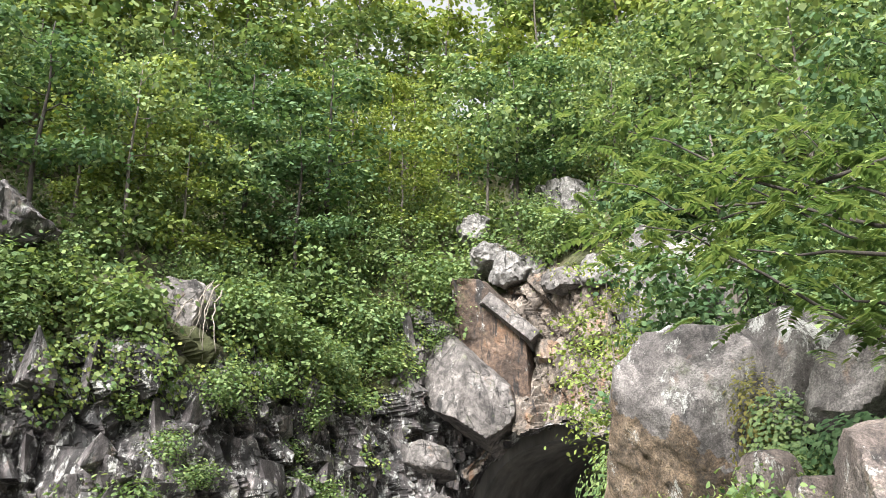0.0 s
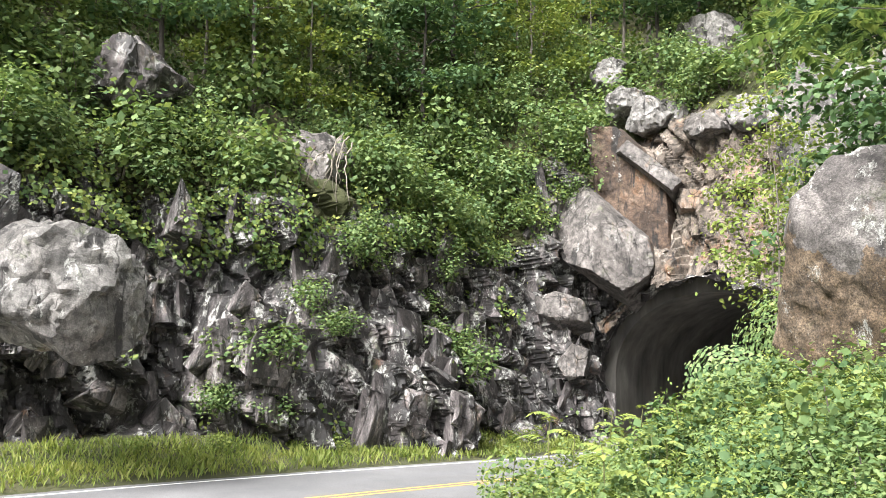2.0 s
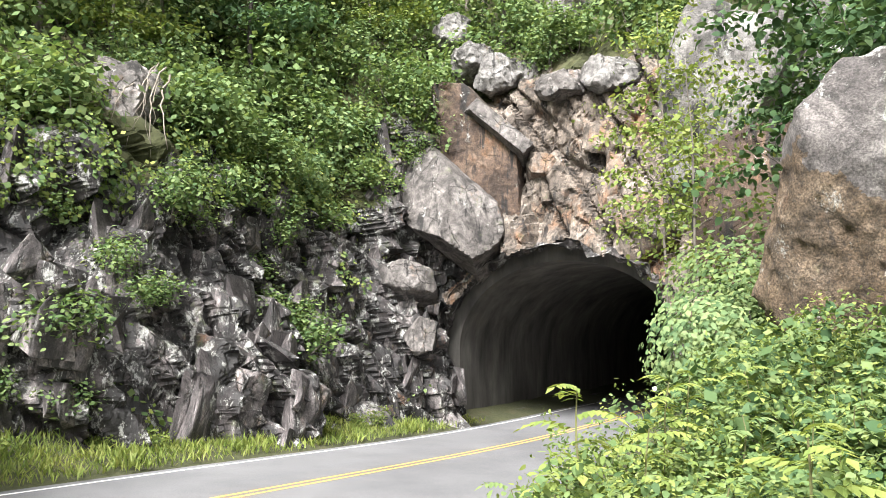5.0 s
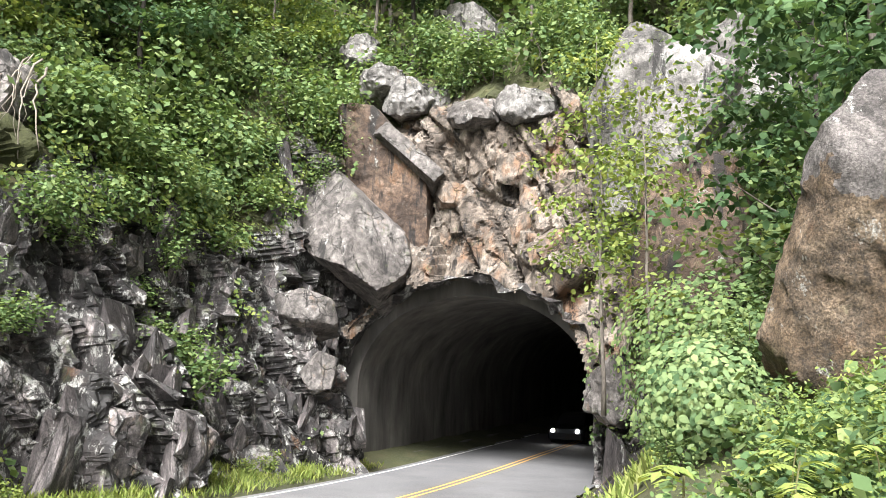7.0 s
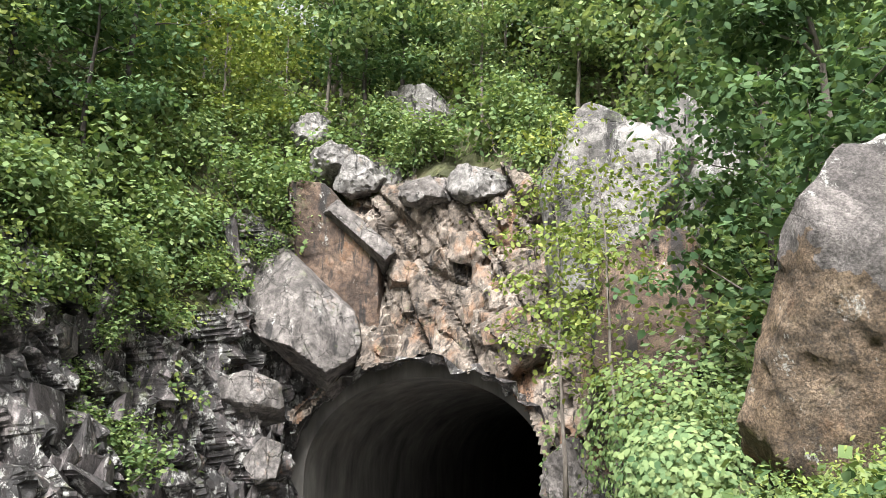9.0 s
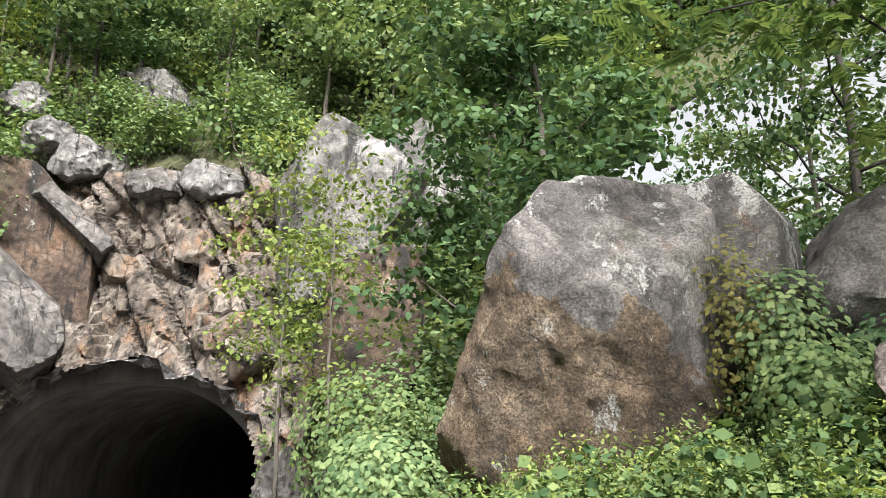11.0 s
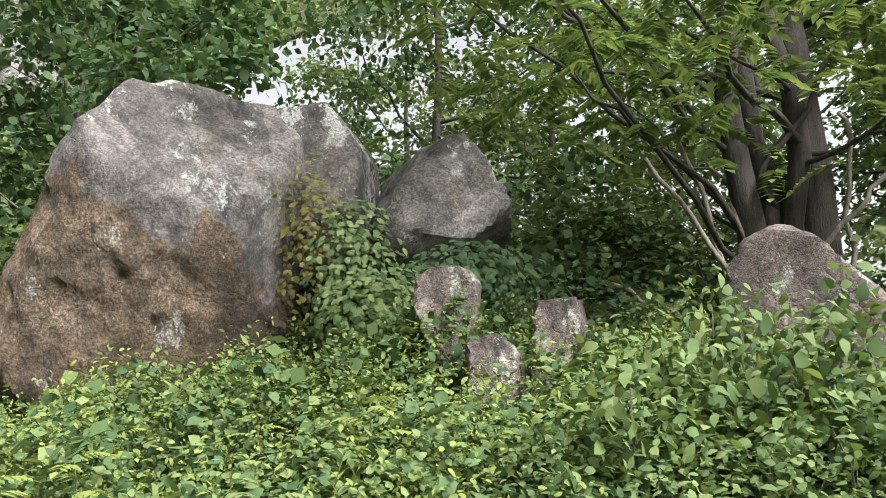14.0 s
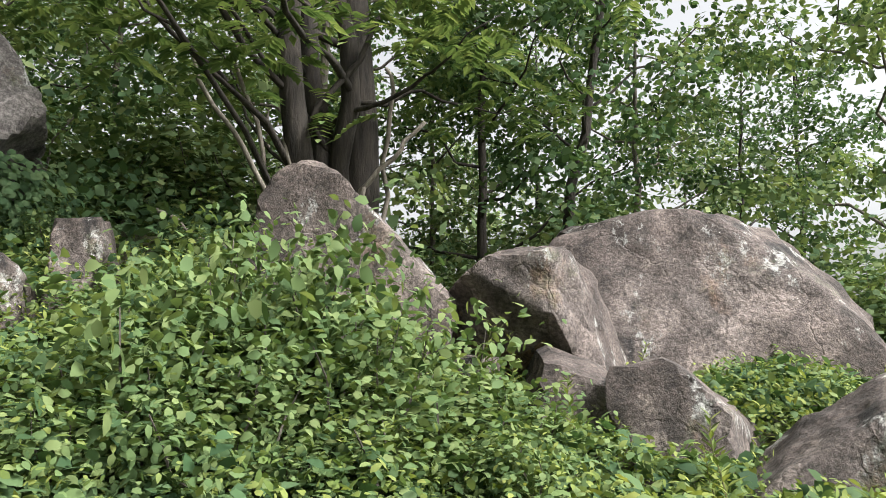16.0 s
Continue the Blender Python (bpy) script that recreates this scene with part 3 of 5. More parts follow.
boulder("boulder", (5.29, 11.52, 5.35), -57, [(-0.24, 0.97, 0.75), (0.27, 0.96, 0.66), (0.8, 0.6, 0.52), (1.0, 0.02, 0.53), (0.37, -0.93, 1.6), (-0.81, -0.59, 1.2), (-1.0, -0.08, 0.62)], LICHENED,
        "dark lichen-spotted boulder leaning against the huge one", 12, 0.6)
boulder("boulder", (5.59, 10.12, 4.80), -66, [(-0.09, 1.0, 0.69), (0.77, 0.64, 0.58), (0.93, 0.37, 0.56), (0.7, -0.72, 0.67), (0.27, -0.96, 0.9), (-0.32, -0.95, 0.9), (-1.0, -0.03, 0.73), (-0.76, 0.65, 0.63)], BOULDER,
        "blunt grey boulder above the creepers", 13, 0.65)
boulder("boulder", (3.72, 9.25, 3.58), -66, [(-0.5, 0.87, 0.27), (0.05, 1.0, 0.31), (0.55, 0.84, 0.29), (0.95, 0.3, 0.27), (0.99, -0.15, 0.26), (0.15, -0.99, 0.6), (-0.93, -0.37, 0.24), (-0.98, 0.2, 0.25)], BOULDER_WARM,
        "rounded boulder half sunk in creepers", 14, 0.3, level=4)
boulder("boulder", (3.2, 8.65, 2.96), -70, [(-0.26, 0.96, 0.31), (0.71, 0.71, 0.26), (1.0, 0.09, 0.22), (0.92, -0.39, 0.26), (0.03, -1.0, 0.6), (-1.0, -0.05, 0.21), (-0.98, 0.18, 0.22)], BOULDER_WARM,
        "squat upright boulder in the undergrowth", 15, 0.25, level=4)
boulder("boulder", (3.75, 8.3, 3.3), -75, [(-0.03, 1.0, 0.28), (0.98, 0.19, 0.19), (0.94, -0.35, 0.2), (-0.13, -0.99, 0.6), (-1.0, 0.07, 0.21)], BOULDER_WARM, "small boulder half hidden by leaves", 16, 0.25, level=4)
boulder("boulder", (3.69, 6.46, 3.29), -88, [(-0.45, 0.9, 0.74), (0.28, 0.96, 0.60), (0.69, 0.72, 0.37), (0.74, 0.67, 0.39), (1.0, 0.08, 0.72), (0.8, -0.6, 0.91), (0.0, -1.0, 0.95), (-0.82, -0.58, 0.75), (-0.98, 0.21, 0.66)],
        BOULDER_WARM, "pointed wedge-shaped pinkish grey boulder", 17, 0.42, sharp=110.0)
boulder("boulder", (3.60, 5.23, 2.98), -101, [(-0.08, 1.0, 0.41), (0.29, 0.96, 0.45), (0.93, 0.38, 0.46), (0.97, 0.24, 0.48), (0.12, -0.99, 0.75), (-0.82, -0.58, 0.6), (-1.0, 0.0, 0.55), (-0.69, 0.73, 0.42)],
        BOULDER_WARM, "angular boulder with a dark broken face", 18, 0.5, front=[(-0.35, -0.75, -0.55, 0.36), (0.6, -0.75, 0.1, 0.5)], sharp=110.0, skin=-0.16)
boulder("boulder", (4.71, 3.44, 3.07), -113, [(-0.27, 0.96, 0.91), (-0.02, 1.0, 0.76), (0.63, 0.78, 0.75), (0.58, 0.81, 0.72), (0.8, 0.6, 0.92), (0.89, -0.45, 1.42), (-0.07, -1.0, 1.3), (-0.43, -0.9, 1.2), (-0.95, -0.32, 1.12),
        (-0.97, 0.25, 1.31)], BOULDER_WARM, "broad flat-faced brownish boulder", 19, 0.8, front=[(0.1, -0.9, 0.42, 0.62)])
boulder("boulder", (2.80, 4.90, 2.36), -106, [(0.33, 0.94, 0.20), (0.52, 0.86, 0.18), (0.82, 0.57, 0.26), (0.2, -0.98, 0.6), (-0.67, -0.74, 0.4), (-0.94, 0.33, 0.43)], BOULDER_WARM,
        "low sloping boulder among the weeds", 20, 0.3, level=4, sharp=90.0)
boulder("boulder", (2.36, 4.55, 2.30), -112, [(-0.17, 0.98, 0.40), (0.67, 0.74, 0.24), (0.59, 0.81, 0.25), (0.99, 0.14, 0.30), (0.16, -0.99, 0.75), (-0.96, -0.27, 0.34), (-0.77, -0.64, 0.5)], BOULDER_WARM,
        "pale sloping boulder among the weeds", 21, 0.3, level=4, sharp=90.0)
boulder("boulder", (1.64, 4.02, 2.16), -122, [(-0.69, 0.72, 0.31), (-0.49, 0.87, 0.28), (0.43, 0.9, 0.39), (1.0, 0.04, 0.45), (0.16, -0.99, 0.6), (-0.95, -0.33, 0.46)], BOULDER_WARM,
        "speckled low boulder beside the trodden bank", 22, 0.35)
boulder("boulder", (2.96, 5.72, 2.52), -96, [(-0.56, 0.83, 0.13), (0.07, 1.0, 0.15), (0.97, -0.24, 0.18), (0.15, -0.99, 0.5), (-0.7, -0.72, 0.3)], BOULDER_WARM, "small flat stone among creepers", 23, 0.2, level=4)
boulder("boulder", (-11.2, 16.75, 4.3), 35, [(-0.9, 0.44, 1.45), (-0.22, 0.97, 1.45), (0.37, 0.93, 1.35), (0.85, 0.52, 1.45), (1.0, 0.0, 1.57), (0.53, -0.85, 1.64), (-0.06, -1.0, 1.29), (-0.46, -0.89, 1.38)], PALE,
        "round pale grey lichened rock bulging from the cliff", 24, 1.5, rough=0.05)
boulder("rock_slab", (1.25, 35.5, 7.5), -7, [(-0.44, 0.9, 2.77), (0.64, 0.77, 1.4), (0.97, 0.26, 1.8), (0.94, -0.33, 2.25), (0.64, -0.77, 2.35), (-0.51, -0.86, 1.65), (-0.67, -0.75, 1.5), (-0.84, -0.54, 1.7), (-0.82, 0.57, 2.5)],
        SLAB, "large cracked pale grey slab beside the tunnel's arch", 25, 1.5, front=[(-0.5, -0.8, 0.3, 1.35), (0.35, -0.9, 0.2, 1.2)], sharp=400.0, rough=0.014, level=6, category="rock")
boulder("rock_slab", (2.45, 36.0, 9.9), -10, [(0.12, 0.99, 2.85), (0.72, 0.69, 1.65), (1.0, 0.04, 1.62), (0.02, -1.0, 3.44), (-0.83, -0.56, 1.25), (-0.99, -0.16, 1.6)], BROWN,
        "smooth rust-brown slanting rock face over the tunnel", 26, 0.9, front=[(-0.25, -0.95, -0.12, 0.7)], sharp=400.0, rough=0.014, level=6, category="rock")
boulder("rock_slab", (2.95, 35.15, 10.75), -10, [(0.66, 0.75, 0.5), (-0.66, -0.75, 0.22), (-0.75, 0.66, 1.5), (0.75, -0.66, 1.6)], SLAB,
        "long pale slanting slab along the brown rock face", 27, 0.6, sharp=400.0, rough=0.014, level=6, category="rock")
boulder("boulder", (-0.75, 33.9, 4.65), -4, [(-0.29, 0.96, 0.71), (0.32, 0.95, 0.65), (0.96, 0.28, 1.04), (0.16, -0.99, 0.7), (-0.51, -0.86, 0.7), (-0.98, -0.2, 0.92)], SLAB, "rounded pale rock set in the dark cliff", 28, 0.9, level=4)
boulder("boulder", (6.9, 23.1, 9.2), -30, [(-0.95, 0.31, 1.5), (-0.63, 0.78, 1.75), (0.44, 0.9, 1.6), (0.51, 0.86, 1.6), (0.91, -0.42, 1.8), (0.5, -0.87, 2.6), (-0.06, -1.0, 3.0), (-1.0, -0.1, 1.6)], PALE,
        "tall pale grey rock slab on the hillside", 29, 1.5, sharp=60.0)
boulder("boulder", (6.5, 20.9, 5.8), -32, [(-0.37, 0.93, 1.5), (0.36, 0.93, 1.6), (0.99, 0.11, 1.2), (0.89, -0.45, 1.3), (0.09, -1.0, 3.0), (-0.92, -0.4, 1.4), (-0.99, 0.14, 1.2)], BROWN,
        "cracked brownish rock beside the tunnel", 30, 1.2, sharp=90.0)
for at, w, h, sd, lb in (((2.29, 37.0, 14.3), 0.95, 0.75, 31, "rounded lichened boulder on top of the portal rock"), ((3.3, 36.6, 13.6), 1.1, 0.85, 32, "pale lichened boulder on top of the portal rock"),
                         ((4.45, 36.4, 13.6), 0.55, 0.65, 33, "small boulder wedged on top of the portal rock"), ((7.2, 33.6, 12.6), 1.3, 0.65, 34, "flat boulder lying on the portal rock"),
                         ((1.72, 40.0, 16.6), 0.9, 0.95, 35, "grey boulder on the wooded slope"), ((6.95, 41.0, 18.2), 2.2, 1.7, 36, "mossy outcrop on the wooded slope"),
                         ((-14.9, 24.8, 12.0), 1.5, 1.2, 37, "pale outcrop under the trees"), ((-9.46, 28.0, 9.16), 1.15, 1.95, 38, "bare grey rock draped with roots"),
                         ((5.6, 34.6, 12.4), 1.3, 0.7, 39, "broken block on top of the portal rock"), ((8.7, 29.3, 2.2), 0.7, 1.3, 40, "upright grey block beside the tunnel's mouth")):
    r0 = np.random.default_rng(sd)
    boulder("boulder", at, r0.uniform(-40, 20), [(math.cos(a), math.sin(a), r0.uniform(0.8, 1.0) * math.hypot(w * math.cos(a), h * math.sin(a))) for a in np.cumsum(r0.uniform(0.5, 1.0, 8))], PALE if sd < 37 else BLOCK if sd == 37 else SLAB, lb, sd,
            0.8 * w, level=5, sharp=70.0, rough=0.05)


for at, yaw, w, h, sd, mt, lb in (((4.8, 34.9, 9.3), -20, 0.75, 0.5, 141, PORTAL, "jutting block over the tunnel's arch"), ((6.8, 33.3, 10.2), -25, 0.85, 0.75, 142, PORTAL, "overhanging block beside the portal's cleft"),
                                  
                                  ((-6.0, 26.7, 1.1), 10, 1.3, 1.0, 145, BLOCK, "slanting brown rock at the foot of the cliff"), 
                                  ((-0.2, 33.2, 2.6), 0, 0.6, 0.7, 148, SLAB, "pale wedge of rock beside the tunnel"),
                                  ((8.6, 22.4, 9.0), -30, 1.6, 2.2, 150, PALE, "broad pale rock face on the hillside")):
    r0 = np.random.default_rng(sd)
    boulder("cliff_rock", at, yaw, [(math.cos(a), math.sin(a), r0.uniform(0.75, 1.0) * math.hypot(w * math.cos(a), h * math.sin(a))) for a in np.cumsum(r0.uniform(0.8, 1.5, 6))], mt, lb, sd,
            0.7 * w, sharp=260.0, rough=0.02, category="rock")


# ---- leaves and wood ----
def leaf_mesh(name, pos, face, size, mat, seed=1, wide=0.36, droop=0.3, simple=False):
    """Many single leaves, each a folded pointed blade. face: the way each blade looks."""
    r = np.random.default_rng(seed)
    n = len(pos)
    f = face + r.normal(0, 0.6, (n, 3))
    f /= np.linalg.norm(f, axis=1)[:, None] + 1e-9
    d = r.normal(0, 1, (n, 3))
    d[:, 2] -= droop
    d -= f * (d * f).sum(1)[:, None]
    d /= np.linalg.norm(d, axis=1)[:, None] + 1e-9
    w = np.cross(d, f)
    s = size[:, None]
    wd = (wide * r.uniform(0.8, 1.2, n))[:, None]
    if simple:
        v = np.stack([pos, pos + s * (0.5 * d + wd * w), pos + s * d, pos + s * (0.5 * d - wd * w)], 1).reshape(-1, 3)
        k = np.arange(n)[:, None] * 4
        tri = np.concatenate([k + np.array([[0, 1, 2]]), k + np.array([[0, 2, 3]])], 1).reshape(-1, 3)
    else:
        v = np.stack([pos, pos + s * (0.28 * d + 0.85 * wd * w + 0.04 * f), pos + s * (0.66 * d + 0.72 * wd * w), pos + s * (d - 0.14 * f), pos + s * (0.66 * d - 0.72 * wd * w),
                      pos + s * (0.28 * d - 0.85 * wd * w + 0.04 * f)], 1).reshape(-1, 3)
        k = np.arange(n)[:, None] * 6
        tri = np.concatenate([k + np.array([q]) for q in ([0, 1, 5], [1, 2, 5], [2, 4, 5], [2, 3, 4])], 1).reshape(-1, 3)
    me = bpy.data.meshes.new(name)
    me.vertices.add(len(v))
    me.vertices.foreach_set("co", v.astype(np.float32).ravel())
    me.loops.add(tri.size)
    me.loops.foreach_set("vertex_index", tri.astype(np.int32).ravel())
    me.polygons.add(len(tri))
    me.polygons.foreach_set("loop_start", np.arange(0, tri.size, 3, dtype=np.int32))
    me.update(calc_edges=True)
    me.materials.append(mat)
    return me


def tube(path, radii, sides=7):
    """Verts and faces of a tapered round limb along a path."""
    p = np.array(path, float)
    t = np.gradient(p, axis=0)
    t /= np.linalg.norm(t, axis=1)[:, None] + 1e-9
    ref = np.array((0.31, 0.9, 0.2))
    a = np.cross(t, ref)
    a /= np.linalg.norm(a, axis=1)[:, None] + 1e-9
    b = np.cross(t, a)
    ang = np.linspace(0, 2 * math.pi, sides, endpoint=False)
    ring = a[:, None, :] * np.cos(ang)[None, :, None] + b[:, None, :] * np.sin(ang)[None, :, None]
    v = (p[:, None, :] + ring * np.array(radii)[:, None, None]).reshape(-1, 3)
    f = []
    for i in range(len(p) - 1):
        for j in range(sides):
            k = (j + 1) % sides
            f.append((i * sides + j, i * sides + k, (i + 1) * sides + k, (i + 1) * sides + j))
    f.append(tuple(range(sides - 1, -1, -1)))
    f.append(tuple((len(p) - 1) * sides + j for j in range(sides)))
    return v, f


def wander(a, b, n, amount, r):
    t = np.linspace(0, 1, n)[:, None]
    w = np.cumsum(r.normal(0, amount, (n, 3)), axis=0)
    w -= w[0] + (w[-1] - w[0]) * t * 0.6
    return np.array(a) * (1 - t) + np.array(b) * t + w


def tree(name, at, height, radius, seed, mat, bark, label, leaves=3500, leaf=0.16, trunk=0.11, limbs=9, low=0.3, lean=(0, 0), cluster=0.55, wide=0.36, group="", simple=False):
    r = np.random.default_rng(seed)
    root = empty(name, at)
    top = np.array((lean[0], lean[1], height * 0.93))
    way = wander((0, 0, -0.25), top, 12, 0.03 * height / 6, r)
    rad = trunk * (1 - 0.82 * np.linspace(0, 1, 12)) * np.r_[1.35, 1.1, np.ones(10)]
    link("trunk", *tube(way, rad, 8), bark, root, smooth=True)
    tips = [top]
    for k in range(limbs):
        h = low + (0.95 - low) * (k + r.uniform(0, 0.8)) / limbs
        base = np.array([np.interp(h, np.linspace(0, 1, 12), way[:, i]) for i in range(3)])
        a = k * 2.4 + r.uniform(-0.5, 0.5)
        reach = radius * (1.05 - 0.55 * max(0, (h - 0.5) * 1.7)) * r.uniform(0.75, 1.15)
        tip = base + np.array((math.cos(a) * reach, math.sin(a) * reach, reach * r.uniform(0.15, 0.7)))
        lw = wander(base, tip, 7, 0.05 * reach, r)
        link("limb", *tube(lw, trunk * 0.36 * (1 - h * 0.5) * (1 - 0.85 * np.linspace(0, 1, 7)), 5), bark, root, smooth=True)
        tips += [lw[3], lw[5], tip]
    tips = np.array(tips)
    nc = max(len(tips) * 3, 24)
    ctr = tips[r.integers(0, len(tips), nc)] + r.normal(0, cluster * 0.7, (nc, 3)) * np.array((1, 1, 0.6))
    per = leaves // nc
    c = np.repeat(ctr, per, axis=0)
    off = r.normal(0, 1, (len(c), 3)) * cluster * np.array((0.66, 0.66, 0.15))
    off[:, 2] -= 0.25 * (off[:, 0] ** 2 + off[:, 1] ** 2) / cluster
    p = c + off
    face = np.array((0, 0, 1.0)) + 0.5 * off / cluster
    crown = new("crown", leaf_mesh("crown", p, face, leaf * r.uniform(0.6, 1.25, len(p)), mat, seed, wide, simple=simple))
    crown.parent = root
    return tagged(root, label, "tree", group)


def shrub(name, at, height, radius, seed, mat, label, leaves=900, leaf=0.12, stems=6, wide=0.36, simple=False):
    r = np.random.default_rng(seed)
    root = empty(name, at)
    ctr = []
    for k in range(stems):
        a, q = r.uniform(0, 6.28), radius * r.uniform(0.3, 1)
        tip = (math.cos(a) * q, math.sin(a) * q, height * r.uniform(0.6, 1))
        w = wander((0, 0, -0.15), tip, 6, 0.04 * height, r)
        link("stem", *tube(w, 0.018 * (1 - 0.8 * np.linspace(0, 1, 6)), 4), BARK, root)
        ctr += [w[2], w[3], w[4], w[5]]
    ctr = np.array(ctr)
    c = ctr[r.integers(0, len(ctr), leaves)]
    off = r.normal(0, 1, (leaves, 3)) * radius * np.array((0.3, 0.3, 0.2))
    ob = new("foliage", leaf_mesh("foliage", c + off, np.array((0, 0, 1.0)) + off, leaf * r.uniform(0.6, 1.3, leaves), mat, seed, wide, simple=simple))
    ob.parent = root
    return tagged(root, label, "shrub")


def frond_mesh(name, count, length, pairs, leaflet, mat, r, rise=0.6, wide=0.3):
    """Feathered leaves that spring from one point: leaflets in pairs along arching midribs."""
    pos, way, fac, siz = [], [], [], []
    for k in range(count):
        a = k * 2.4 + r.uniform(-0.4, 0.4)
        out = np.array((math.cos(a), math.sin(a), 0))
        L = length * r.uniform(0.7, 1.1)
        side = np.cross(out, (0, 0, 1))
        for i in range(pairs):
            t = (i + 1.2) / (pairs + 1)
            c = out * L * t + np.array((0, 0, L * (rise * t - 0.75 * t * t)))
            for sg in (-1, 1):
                pos.append(c)
                way.append(sg * side + 0.45 * out + np.array((0, 0, -0.25)))
                siz.append(leaflet * (1.15 - 0.6 * abs(t - 0.45)) * r.uniform(0.85, 1.1))
        pos.append(out * L + np.array((0, 0, L * (rise - 0.75))))
        way.append(out + np.array((0, 0, -0.4)))
        siz.append(leaflet)
    return np.array(pos), np.array(way), np.array(siz)


def blades_mesh(name, pos, way, size, mat, wide=0.3):
    """Leaves with chosen directions."""
    d = way / np.linalg.norm(way, axis=1)[:, None]
    up = np.array((0, 0, 1.0)) - d * d[:, 2:3]
    up /= np.linalg.norm(up, axis=1)[:, None] + 1e-9
    w, s = np.cross(d, up), size[:, None]
    v = np.stack([pos, pos + s * (0.4 * d + 0.5 * wide * w + 0.03 * up), pos + s * (d - 0.1 * up), pos + s * (0.4 * d - 0.5 * wide * w + 0.03 * up), pos + s * (0.45 * d - 0.04 * up)], 1).reshape(-1, 3)
    f = [(5 * k + a, 5 * k + b, 5 * k + 4) for k in range(len(pos)) for a, b in ((0, 1), (1, 2), (2, 3), (3, 0))]
    me = bpy.data.meshes.new(name)
    me.from_pydata(v.tolist(), [], f)
    me.materials.append(mat)
    return me


# ---- wood on the slope above the cliff ----
def slope_place(s, z):
    return cliff_surface(np.array([s]), np.array([z]))[0]


def scatter(kinds, spots, r, small=0.75, large=1.2):
    """Set the first of each kind, and copies of them, at the places given."""
    used = set()
    for k, p in enumerate(spots):
        i = k % len(kinds)
        q = r.uniform(small, large)
        m = pose(*p, 0, 0, r.uniform(0, 360)) @ Matrix.Diagonal((q, q, q * r.uniform(0.85, 1.1), 1))
        if i in used:
            copy_thing(kinds[i], m)
        else:
            kinds[i].matrix_basis = m
            used.add(i)


S_BARE = float(CS[np.argmin([np.linalg.norm(q[:2] - np.array((-9.0, 27.0))) for q in cliff_surface(CS, np.full(len(CS), 9.3), False)])])


def slope_rows(rows, r, over_portal, bare_to):
    """Places in rows across the slope, a gap apart; none on the portal's rock nor on the bare patch hung with roots."""
    out = []
    for dz, gap in rows:
        s = np.arange(17, CS[-1] - 4.0, 0.1)
        z = cliff_top(s) + dz
        p = cliff_surface(s, z, False)
        d = np.r_[0, np.cumsum(np.linalg.norm(np.diff(p[:, :2], axis=0), axis=1))]
        for q in np.arange(r.uniform(0, gap), d[-1], gap):
            s2 = float(np.interp(q + r.uniform(-0.4, 0.4) * gap, d, s))
            z2 = float(cliff_top(np.array(s2))) + dz + r.uniform(-0.7, 0.7)
            if S_JAMB - 0.5 < s2 < S_END + 0.3 and z2 < over_portal or abs(s2 - S_BARE) < 1.5 and dz < bare_to or S_END + 1 < s2 < S_END + 10 and dz < 8:
                continue
            out.append(slope_place(s2, z2))
    return out


